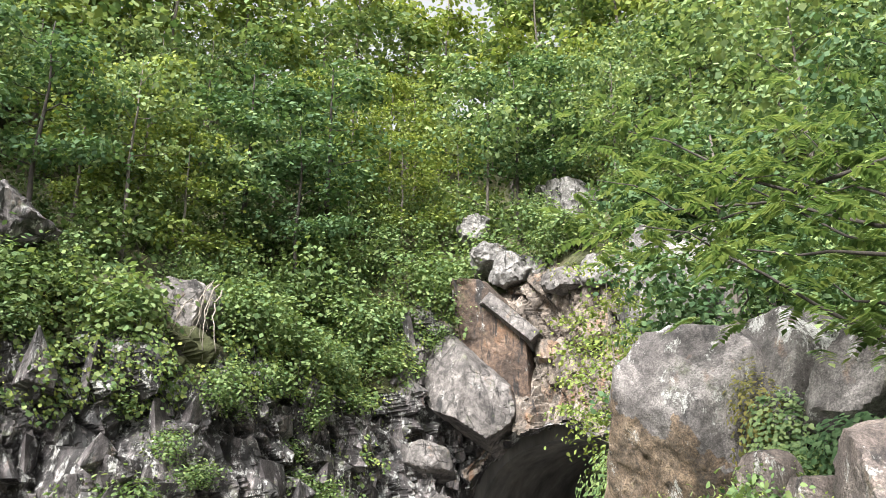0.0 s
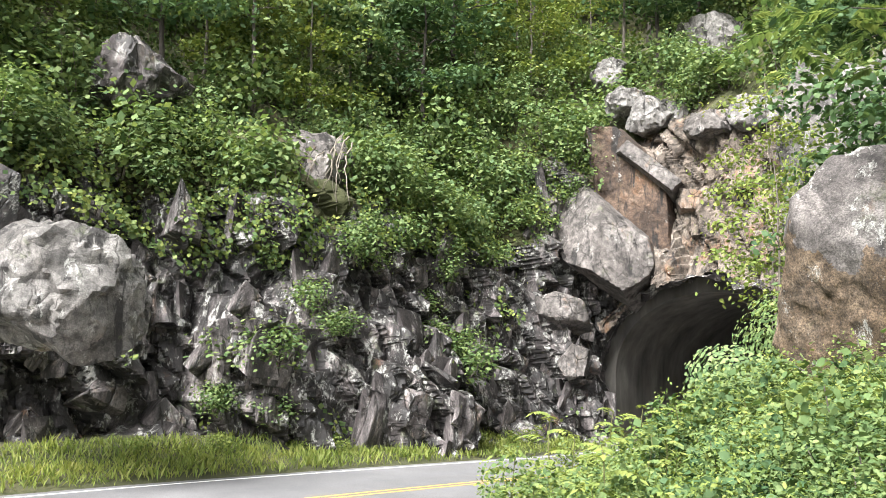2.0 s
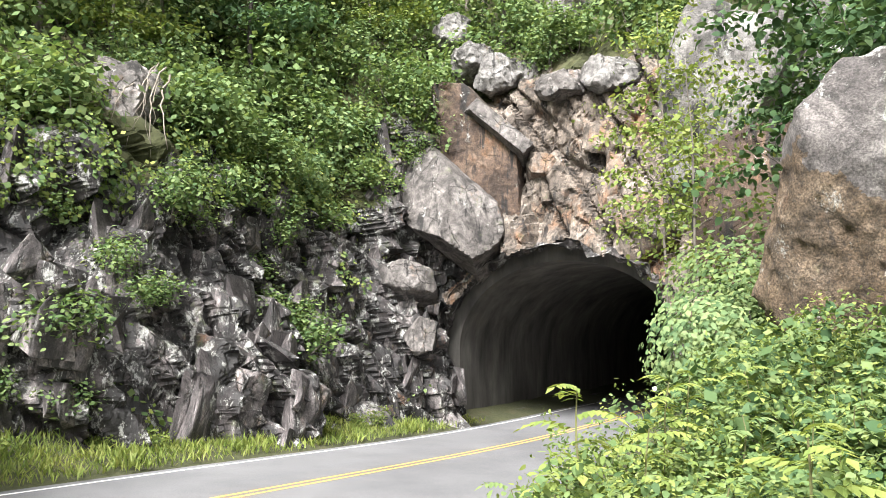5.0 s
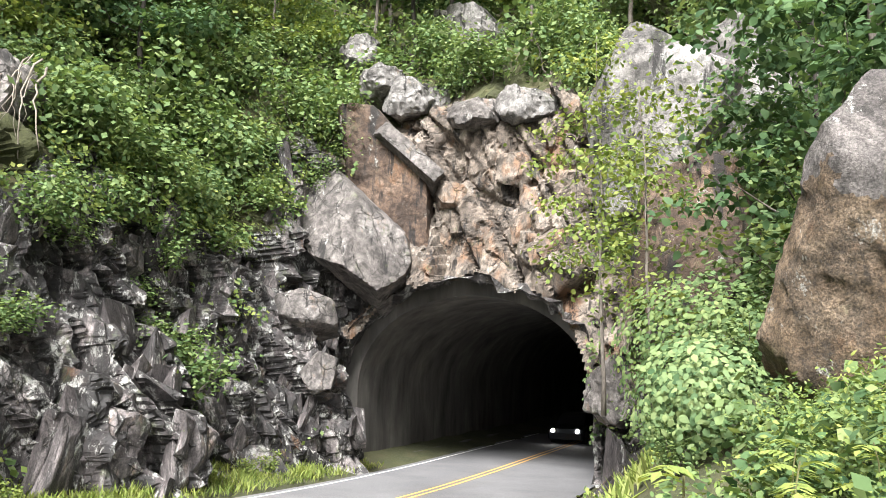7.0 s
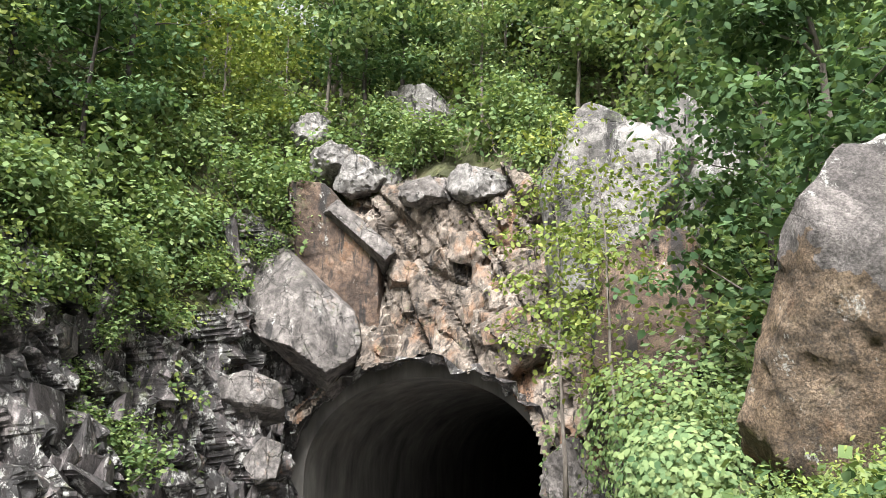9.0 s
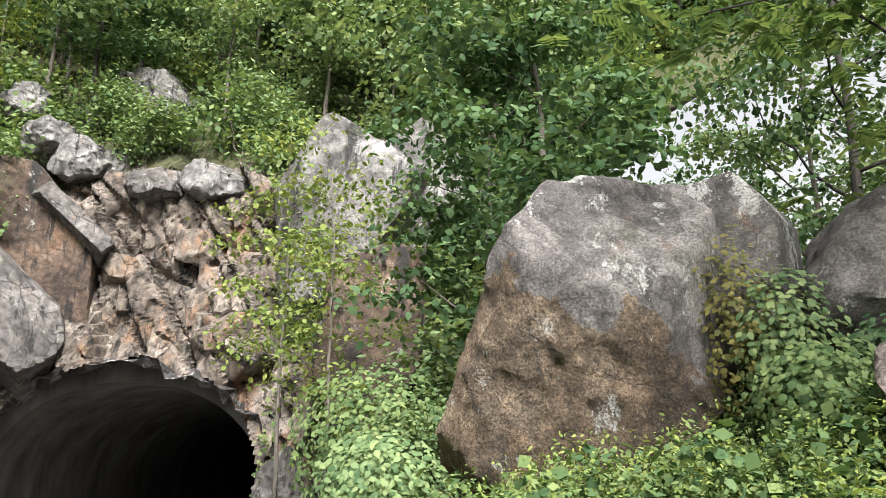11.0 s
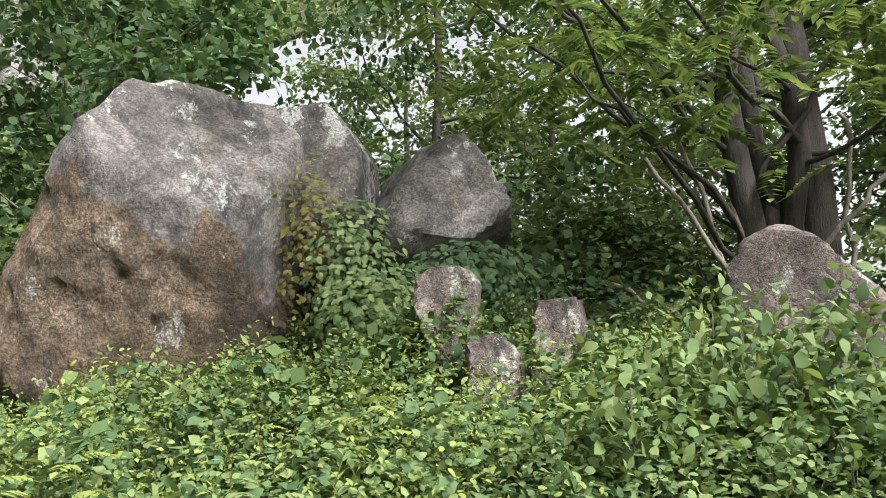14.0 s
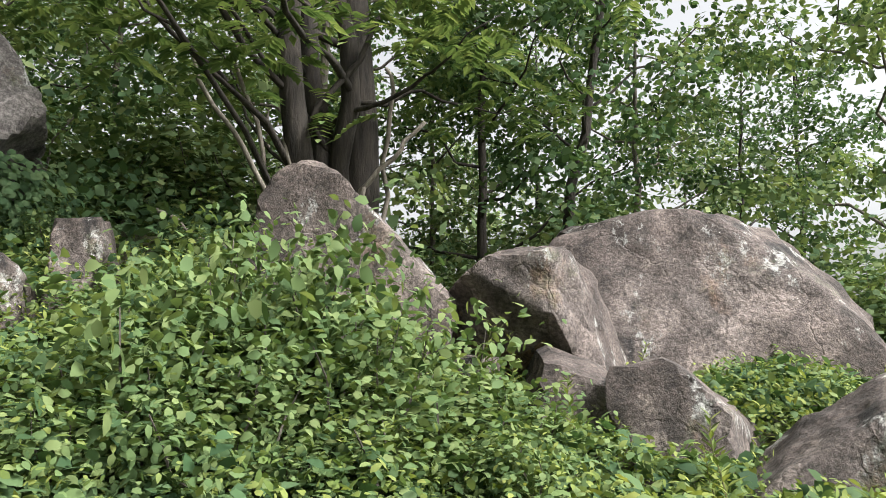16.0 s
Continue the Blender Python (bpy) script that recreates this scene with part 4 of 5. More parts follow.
def plant_forest():
    r = np.random.default_rng(21)
    kinds = [tree("forest_tree", (0, 0, 0), 8.5, 2.3, 31, LEAF_FOREST, BARK, "slender green broadleaf tree on the wooded slope", 2700, 0.235, 0.10, 9, 0.32, cluster=0.6, simple=True),
             tree("forest_tree", (0, 0, 0), 10.0, 2.1, 32, LEAF_SHADE, BARK_DARK, "tall dark-stemmed tree on the wooded slope", 2700, 0.235, 0.12, 9, 0.35, cluster=0.6, simple=True),
             tree("forest_tree", (0, 0, 0), 6.5, 2.2, 33, LEAF_FOREST, BARK, "low spreading tree on the wooded slope", 3000, 0.22, 0.08, 8, 0.1, cluster=0.65, simple=True),
             tree("forest_tree", (0, 0, 0), 7.5, 2.0, 34, LEAF_BRIGHT, BARK, "light green young tree on the wooded slope", 2900, 0.215, 0.08, 8, 0.12, cluster=0.6, simple=True)]
    back = [tree("forest_tree", (0, 0, 0), 10.0, 2.5, 45, LEAF_FOREST, BARK, "tall green tree high on the wooded slope", 2500, 0.29, 0.12, 7, 0.12, cluster=0.75, simple=True),
            tree("forest_tree", (0, 0, 0), 11.0, 2.4, 46, LEAF_BRIGHT, BARK, "tall light green tree high on the wooded slope", 2500, 0.29, 0.12, 7, 0.15, cluster=0.75, simple=True)]
    near = slope_rows(((4.8, 4.0), (7.6, 3.4), (11.0, 3.2)), r, 15.2, 4)
    far = slope_rows(((14.5, 3.4), (20.5, 3.7)), r, 15.2, 4)
    r.shuffle(near)
    scatter(kinds, near, r, 0.85, 1.3)
    scatter(back, far, r, 1.15, 1.7)
    low = [shrub("slope_shrub", (0, 0, 0), 1.5, 1.1, 35, LEAF_FOREST, "leafy green shrub on the wooded slope", 950, 0.16, 4, simple=True),
           shrub("slope_shrub", (0, 0, 0), 1.9, 1.0, 36, LEAF_GROUND, "fresh green shrub on the wooded slope", 950, 0.16, 4, simple=True),
           shrub("slope_shrub", (0, 0, 0), 1.2, 1.1, 37, LEAF_GROUND, "bright green shrub on the cliff's edge", 950, 0.16, 4, simple=True)]
    bare = [slope_place(S_JAMB + r.uniform(-7.5, -0.8), r.uniform(10.5, 16.5)) for _ in range(22)]
    spots = bare + slope_rows(((1.1, 1.8), (2.0, 1.9), (3.6, 2.3), (5.4, 2.7), (7.6, 3.4), (10.5, 4.2)), r, 12.6, 5.0)
    r.shuffle(spots)
    scatter(low, spots, r, 0.9, 1.45)
    # shrubs rooted in ledges of the cliff
    led = [shrub("ledge_shrub", (0, 0, 0), 0.8, 0.7, 38, LEAF_GROUND, "bright green shrub rooted in a ledge of the cliff", 1100, 0.10, 5)]
    spots = [slope_place(S_JAMB + a, z) for a, z in ((-1.5, 9.4), (-2.6, 10.3), (-0.6, 10.8), (-3.4, 8.2), (-4.6, 7.6), (-9.2, 4.4), (-9.4, 3.2), (-9.0, 5.6), (-15.2, 4.3), (-14.6, 3.5), (-6.5, 6.4), (-11.5, 5.8),
                                                     (-16.0, 2.2), (10.8, 6.4), (12.3, 5.0), (12.9, 7.0), (13.5, 4.0), (11.4, 9.0), (-7.5, 7.0), (-8.3, 6.2), (-10.4, 6.6), (-12.6, 6.9), (-5.0, 8.6), (-9.3, 2.2), (-9.1, 1.2), (-15.4, 5.6), (-13.2, 6.0), (-17.5, 2.6), (-18.2, 1.2), (-16.6, 0.9), (-2.9, 9.2), (-1.0, 9.9))]
    scatter(led, spots, r, 0.9, 1.6)


plant_forest()


# ---- creepers on the cliff ----
def creepers(name, n, mask, size, mat, label, seed, lift=0.1, simple=True):
    r = np.random.default_rng(seed)
    s, z = r.uniform(9, CS[-1] - 1, n * 4), r.uniform(0.3, 14, n * 4)
    keep = mask(s, z, r)
    s, z = s[keep][:n], z[keep][:n]
    p = cliff_surface(s, z)
    k = np.stack([np.interp(s, CS, CK[:, i]) for i in (0, 1)], -1)
    out = np.c_[-k, np.full(len(s), 0.7)]
    mound = np.array([noise.fractal((a * 0.9, b * 1.3, 7.7), 1.0, 2.0, 3) for a, b in zip(s, z)])
    p = p + out * np.clip(0.7 * mound + 0.1, 0, 0.9)[:, None]
    p = p + out * (0.5 * lift * np.abs(r.normal(0, 1, len(s))) + 0.05)[:, None]
    ob = new(name, leaf_mesh(name, p, out, size * r.uniform(0.5, 1.3, len(s)), mat, seed, 0.42, 0.8, simple=simple))
    return tagged(ob, label, "creeper", kind="stuff")


def patchy(s, z, scale, seed):
    return np.array([noise.fractal((a * scale, b * scale * 0.6, seed), 1.0, 2.0, 3) for a, b in zip(s, z)])


def ivy_mask(s, z, r):
    over = smoothstep(-2.2 + 1.3 * smoothstep(S_BARE - 1, S_BARE + 1, s), 0.5, z - cliff_top(s)) * (1 - 0.95 * in_portal(s))
    return (over + 0.7 * patchy(s, z, 0.45, 3.3) - 0.1 > r.uniform(0.25, 0.6, len(s))) & ~((in_portal(s) > 0.02) & (z < 9.5)) & ~((np.abs(s - S_BARE) < 1.1) & (z > 7.2))


def right_mask(s, z, r):
    return (s > S_END + 0.2) & (patchy(s, z, 0.5, 8.1) + 0.35 > r.uniform(0, 0.5, len(s))) & (z < 8)


creepers("cliff_creeper", 40000, ivy_mask, 0.20, LEAF_GROUND, "bright green creeper spilling over the cliff's upper edge", 41, 0.25)
creepers("cliff_creeper", 9000, right_mask, 0.17, LEAF_GROUND, "green creeper over the rocks beside the tunnel", 42, 0.3)


creepers("cliff_creeper", 26000, lambda s, z, r: ivy_mask(s, z, r) & (z < cliff_top(s) + 3.5), 0.15, LEAF_BRIGHT, "yellow-green creeper hanging over the cliff", 43, 0.4)


def hanging_roots():
    """Dry roots that hang down the bare rock and a leaning bleached stem above them."""
    r = np.random.default_rng(44)
    root = empty("hanging_roots", (-9.0, 26.7, 7.75))
    for k in range(7):
        x = -0.3 + 0.2 * k + r.uniform(-0.05, 0.05)
        top = np.array((x * 0.6 + 0.5, 0.9, 2.75 + r.uniform(-0.4, 0.3)))
        w = wander(top, (x + r.uniform(-0.2, 0.5), -0.35 + 0.3 * x, r.uniform(-0.3, 1.0)), 11, 0.06, r)
        w[:, 1] -= 0.35 * np.sin(np.linspace(0, math.pi, 11))
        link("root", *tube(w, 0.028 * r.uniform(0.5, 1.4) * np.linspace(1, 0.35, 11), 6), ROOT, root, smooth=True)
    tagged(root, "bleached dry roots hanging over a bare rock face", "root")


hanging_roots()


# ---- undergrowth on the near bank ----
def path_clear(x, y):
    """Distance from the trodden way along the bank."""
    way, _ = resample(np.array([(0.1, -4), (0.0, 0), (-0.4, 1.2), (-1.6, 3.2), (-2.4, 5.6), (-2.5, 6.9)]), 0.2)
    return np.sqrt(((x[:, None] - way[:, 0]) ** 2 + (y[:, None] - way[:, 1]) ** 2).min(1))


def thicket(x, y):
    """How high the weeds stand: low beside the trodden way, heaped towards the boulders."""
    c = path_clear(x, y)
    low = np.ones(len(x))
    for a, b in ((2.2, 4.8), (2.5, 5.2), (1.9, 4.6), (1.3, 4.2), (3.1, 5.3), (2.9, 6.0)):
        low *= 1 - 0.3 * np.exp(-((x - a) ** 2 + (y - b) ** 2) / 0.16)
    n = np.array([noise.fractal((a * 0.8, b * 0.8, 4.0), 1.0, 2.0, 3) for a, b in zip(x, y)])
    n = n + 0.8 * np.array([noise.noise((a * 2.6, b * 2.6, 9.0)) for a, b in zip(x, y)])
    return (0.08 + (0.20 + 0.30 * smoothstep(4.0, 9, y)) * smoothstep(0.7, 2.4, c)) * np.clip(1.0 + 0.8 * n, 0.2, 1.7) * low


def undergrowth(name, n, box, size, mat, label, seed, clear=0.7, wide=0.36, grow=1.0, simple=False):
    r = np.random.default_rng(seed)
    x, y = r.uniform(box[0], box[1], n), r.uniform(box[2], box[3], n)
    d, _ = edge_distance(x, y)
    keep = (d > 12.2 + 0.4 * np.sin(x * 2.1) + 0.3 * np.sin(y * 3.3)) & (path_clear(x, y) > clear) & ((x > -1.2) | (y < 3)) & (y > 2.2)
    x, y = x[keep], y[keep]
    z = bank_height(x, y) + thicket(x, y) * grow * r.power(1.6, len(x)) + 0.02
    p = np.stack([x, y, z], 1)
    ob = new(name, leaf_mesh(name, p, np.tile((-0.15, -0.1, 1.0), (len(x), 1)), size * r.uniform(0.45, 1.3, len(x)), mat, seed, wide, 0.2, simple=simple))
    return tagged(ob, label, "undergrowth", kind="stuff")


undergrowth("bank_undergrowth", 95000, (-2.6, 4.8, 1.0, 12.5), 0.056, LEAF_GROUND, "dense bright green weeds and creepers on the bank", 51, wide=0.36)
undergrowth("bank_undergrowth", 95000, (-2.6, 4.8, 1.0, 12.5), 0.048, LEAF_BRIGHT, "yellow-green young shoots over the bank", 52, wide=0.26, grow=1.12)
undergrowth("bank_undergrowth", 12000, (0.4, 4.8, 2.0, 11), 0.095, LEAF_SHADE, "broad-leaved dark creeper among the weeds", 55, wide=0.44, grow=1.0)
undergrowth("bank_undergrowth", 34000, (0, 12, 9, 28), 0.13, LEAF_GROUND, "green weeds and creepers round the boulders", 53, wide=0.4, simple=True)
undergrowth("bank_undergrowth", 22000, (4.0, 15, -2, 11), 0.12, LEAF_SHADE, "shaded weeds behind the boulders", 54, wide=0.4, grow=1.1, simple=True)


def feathered_plant(name, at, height, seed, mat, label, leaves=11, length=0.42, pairs=6, leaflet=0.13):
    r = np.random.default_rng(seed)
    root = empty(name, at)
    w = wander((0, 0, -0.1), (r.uniform(-0.1, 0.1), r.uniform(-0.1, 0.1), height), 7, 0.015, r)
    link("stem", *tube(w, 0.012 * (1 - 0.6 * np.linspace(0, 1, 7)), 5), STEM, root)
    for k in range(leaves):
        t = 0.12 + 0.88 * k / (leaves - 1)
        c = np.array([np.interp(t, np.linspace(0, 1, 7), w[:, i]) for i in range(3)])
        p, d, s = frond_mesh("leaf", 1, length * (1.15 - 0.5 * t), pairs, leaflet * (1.1 - 0.4 * t), mat, r, 0.35 + 0.6 * t)
        a = k * 2.4
        ca, sa = math.cos(a), math.sin(a)
        rot = np.array(((ca, -sa, 0), (sa, ca, 0), (0, 0, 1)))
        ob = new("leaf", blades_mesh("leaf", p @ rot.T + c, d @ rot.T, s, mat, 0.55))
        ob.parent = root
    return tagged(root, label, "plant")


def plant_bank():
    r = np.random.default_rng(77)
    kinds = [feathered_plant("feathered_shoot", (0, 0, 0), 0.95, 71, LEAF_BRIGHT, "light green shoot with feathered leaves in the weeds"),
             feathered_plant("feathered_shoot", (0, 0, 0), 0.7, 72, LEAF_GROUND, "green shoot with feathered leaves in the weeds", 9, 0.44, 5, 0.15)]
    spots = []
    for x, y in ((-0.45, 9.6), (-0.1, 9.2), (0.3, 9.9), (0.5, 8.9), (0.0, 8.6), (0.9, 9.4), (1.2, 8.8), (0.2, 10.4), (1.6, 9.8), (1.9, 8.6), (1.1, 10.4), (-0.5, 8.9), (-0.1, 10.1), (0.8, 10.8)):
        xx, yy = np.array([x]), np.array([y])
        spots.append((x + 0.5, y, float(bank_height(xx + 0.5, yy)[0]) + 0.15))
    scatter(kinds, spots, r, 0.6, 0.95)
    for k, (x, y) in enumerate(((-0.9, 8.6), (-0.6, 8.25), (-0.35, 8.9), (-1.0, 9.3), (-0.55, 9.5), (-0.2, 8.2), (-0.1, 7.6), (0.25, 8.0))):
        q = r.uniform(0.95, 1.3)
        copy_thing(kinds[k % 2], pose(x, y, float(bank_height(np.array([x]), np.array([y]))[0]) + 0.05, 0, 0, r.uniform(0, 360)) @ Matrix.Diagonal((q, q, q, 1)))


plant_bank()


def heap_shrubs():
    """Leafy heaps of creeper among the small boulders."""
    r = np.random.default_rng(78)
    kinds = [shrub("weed_shrub", (0, 0, 0), 0.75, 0.5, 79, LEAF_GROUND, "bright leafy shrub among the boulders", 1500, 0.062, 6, 0.36), shrub("weed_shrub", (0, 0, 0), 0.65, 0.5, 80, LEAF_GROUND, "leafy creeper heap among the boulders", 1400, 0.066, 6, 0.38)]
    spots = [(x, y, float(bank_height(np.array([x]), np.array([y]))[0]) + 0.1) for x, y in ((2.5, 7.3), (2.0, 7.0), (2.7, 6.7), (1.6, 7.5), (2.2, 6.2), (1.5, 6.6), (4.6, 9.3), (4.3, 10.2), (4.7, 8.9), (3.9, 10.4), (4.5, 11.0), (2.6, 10.2), (3.2, 9.9),
                                                                                        (2.9, 7.9), (2.0, 8.2), (5.0, 7.9), (1.3, 5.6), (2.1, 5.5), (1.6, 13.4), (2.2, 14.6), (2.9, 15.8), (3.6, 17.0))]
    scatter(kinds, spots, r, 0.55, 1.0)
    for k, (x, y) in enumerate(((2.55, 7.15), (2.25, 6.75), (2.65, 6.55), (2.0, 7.3), (1.9, 6.3), (2.45, 6.1), (1.6, 6.9), (2.3, 7.7), (1.5, 6.1), (2.1, 5.8))):
        copy_thing(kinds[k % 2], pose(x, y, float(bank_height(np.array([x]), np.array([y]))[0]) + 0.05, 0, 0, 57.0 * k) @ Matrix.Diagonal((1.2, 1.2, 1.9 - 0.12 * k, 1)))
    bush = [shrub("verge_shrub", (0, 0, 0), 0.8, 0.6, 86, LEAF_BRIGHT, "light green bush at the foot of the cliff", 700, 0.10, 5)]
    q, _ = resample(EDGE, 0.5)
    nn = side_normals(q)
    ks = [k for k in range(len(q)) if 9 < q[k, 1] < 33]
    spots = []
    for k in r.choice(ks, 26):
        off = r.uniform(1.9, 3.6) if q[k, 1] < 22 else r.uniform(1.6, 2.2)
        spots.append((q[k, 0] - nn[k, 0] * off, q[k, 1] - nn[k, 1] * off, 0.2 + float(grade(q[k, 1]))))
    scatter(bush, spots, r, 0.5, 1.25)


heap_shrubs()


def stalk(name, at, height, seed, label):
    """An upright weed with narrow leaves all round its stem."""
    r = np.random.default_rng(seed)
    root = empty(name, at)
    w = wander((0, 0, -0.1), (r.uniform(-0.12, 0.12), r.uniform(-0.12, 0.12), height), 8, 0.01, r)
    link("stem", *tube(w, 0.006 * np.linspace(1, 0.5, 8), 5), STEM, root)
    n = 34
    t = np.linspace(0.15, 1, n)
    p = np.stack([np.interp(t, np.linspace(0, 1, 8), w[:, i]) for i in range(3)], 1)
    a = np.arange(n) * 2.4
    d = np.stack([np.cos(a), np.sin(a), 0.5 + 0.6 * t], 1)
    ob = new("foliage", blades_mesh("foliage", p, d, 0.15 * (1.2 - 0.7 * t), LEAF_BRIGHT, 0.28))
    ob.parent = root
    return tagged(root, label, "weed")


def plant_stalks():
    r = np.random.default_rng(83)
    kinds = [stalk("tall_weed", (0, 0, 0), 0.75, 84, "upright weed with narrow green leaves"), stalk("tall_weed", (0, 0, 0), 0.55, 85, "short upright weed with narrow green leaves")]
    spots = []
    while len(spots) < 46:
        x, y = r.uniform(-0.3, 3.6), r.uniform(4.6, 11.5)
        c = float(path_clear(np.array([x]), np.array([y]))[0])
        if c > 1.7 and (y > 6.5 or x > 1.2):
            spots.append((x, y, float(bank_height(np.array([x]), np.array([y]))[0]) + 0.12))
    scatter(kinds, spots, r, 0.7, 1.15)


plant_stalks()


def grass_strip(name, n, r0, r1, y0, y1, high, label, seed):
    """Blades of grass along the road."""
    r = np.random.default_rng(seed)
    q, s = resample(EDGE, 0.5)
    q, nn = q[(q[:, 1] > y0) & (q[:, 1] < y1)], side_normals(q)[(q[:, 1] > y0) & (q[:, 1] < y1)]
    i = r.integers(0, len(q), n)
    off = r0 + (r1 - r0) * r.uniform(0, 1, n)
    p = q[i] + nn[i] * off[:, None] + r.normal(0, 0.25, (n, 2)) * np.array((0.7, 0.7))
    tall = np.array([noise.noise((a * 0.9, b * 0.9, 2)) for a, b in p]) * 0.5 + 0.75
    z = np.where(off < 0, verge_height(off) + grade(q[i, 1]), bank_height(p[:, 0], p[:, 1]))
    d = np.c_[r.normal(0, 0.45, (n, 2)), np.ones(n)]
    ob = new(name, blades_mesh(name, np.c_[p, z], d, high * tall * r.uniform(0.5, 1.2, n), GRASS, 0.16))
    return tagged(ob, label, "grass", kind="stuff")


grass_strip("verge_grass", 17000, -0.6, -3.4, 8, 35, 0.36, "yellow-green grass along the foot of the cliff", 81)
grass_strip("verge_grass", 5000, 8.2, 11.0, 10, 26, 0.35, "rough grass on the bank beside the road", 82)

# ---- trees round the boulders ----
def feathered_crown(tips, fronds, spread, length, leaflet, mat, r):
    """A crown of feathered leaves hung round the tips of limbs."""
    P, D, S = [], [], []
    c = tips[r.integers(0, len(tips), fronds)] + r.normal(0, spread, (fronds, 3)) * np.array((1, 1, 0.55))
    for k in range(fronds):
        p, d, s = frond_mesh("f", 1, length * r.uniform(0.7, 1.2), 8, leaflet, mat, r, r.uniform(0.1, 0.5))
        a = r.uniform(0, 6.28)
        ca, sa = math.cos(a), math.sin(a)
        m = np.array(((ca, -sa, 0), (sa, ca, 0), (0, 0, 1)))
        P.append(p @ m.T + c[k])
        D.append(d @ m.T)
        S.append(s)
    return blades_mesh("crown", np.vstack(P), np.vstack(D), np.hstack(S), mat, 0.5)


def feathered_tree(name, at, stems, reaches, seed, mat, bark, label, fronds=700, spread=0.5, length=0.46, leaflet=0.15):
    """Several stems from one foot, and limbs to chosen places (from the foot), hung with feathered leaves."""
    r = np.random.default_rng(seed)
    root = empty(name, at)
    tips, ways = [], []
    for top, rad in stems:
        w = wander((r.uniform(-0.15, 0.15), r.uniform(-0.15, 0.15), -0.3), top, 12, 0.07, r)
        ways.append((w, rad))
        link("trunk", *tube(w, rad * np.r_[1.5, 1.2, np.linspace(1, 0.25, 10)], 9), bark, root, smooth=True)
        tips += [w[-1], w[-2], w[-3]]
    for k, tip in enumerate(reaches):
        w, rad = ways[k % len(ways)]
        i = int(np.clip(3 + k % 5, 2, 9))
        lw = wander(w[i], tip, 10, 0.09, r)
        link("limb", *tube(lw, rad * 0.22 * np.linspace(1, 0.15, 10), 6), bark, root, smooth=True)
        tips += [lw[4], lw[6], lw[7], lw[8], lw[9], lw[9]]
    ob = new("crown", feathered_crown(np.array(tips), fronds, spread, length, leaflet, mat, r))
    ob.parent = root
    return tagged(root, label, "tree")


# LEAF_SHADE crowns here: their dark, backlit look is put into the leaf colour
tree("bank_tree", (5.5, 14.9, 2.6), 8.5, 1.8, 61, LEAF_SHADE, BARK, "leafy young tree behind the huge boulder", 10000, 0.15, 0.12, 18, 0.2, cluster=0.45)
feathered_tree("feathered_tree", (6.4, 6.7, 2.4), [((-0.9, 0.6, 7.0), 0.17), ((0.4, -0.3, 7.8), 0.24), ((0.0, 0.7, 7.2), 0.16), ((-0.5, 0.1, 6.4), 0.14)],
               [(-4.1, 1.9, 3.9), (-3.4, 0.5, 3.3), (-4.4, 2.9, 4.9), (-2.8, 2.3, 4.7), (-2.4, -0.3, 3.6), (-2.0, 1.6, 3.2), (-1.5, -1.6, 3.4), (0.3, -2.4, 3.0), (-0.6, 3.0, 3.6), (-3.4, 3.6, 4.2), (-2.6, 4.4, 5.6), (-1.8, 3.0, 6.2), (-3.8, 4.2, 6.4),
                (-1.4, -3.0, 4.8), (1.8, -1.2, 4.4), (1.4, 2.2, 4.6), (-0.4, -2.4, 6.0), (0.6, 3.4, 6.0)],
               62, LEAF_GROUND, BARK_DARK, "dark many-stemmed tree with feathered leaves behind the boulders", 640)
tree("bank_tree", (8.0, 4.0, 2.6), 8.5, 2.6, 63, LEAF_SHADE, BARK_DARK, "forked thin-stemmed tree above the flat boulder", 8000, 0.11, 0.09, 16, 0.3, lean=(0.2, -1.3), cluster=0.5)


tree("sapling", (4.7, 21.6, 2.2), 8.6, 1.2, 64, LEAF_BRIGHT, BARK, "thin yellow-green sapling before the rocks", 2600, 0.12, 0.045, 14, 0.3, cluster=0.4)
tree("sapling", (4.0, 18.3, 2.0), 6.4, 1.2, 65, LEAF_BRIGHT, BARK, "thin light green sapling before the rocks", 2400, 0.11, 0.04, 14, 0.2, cluster=0.4)


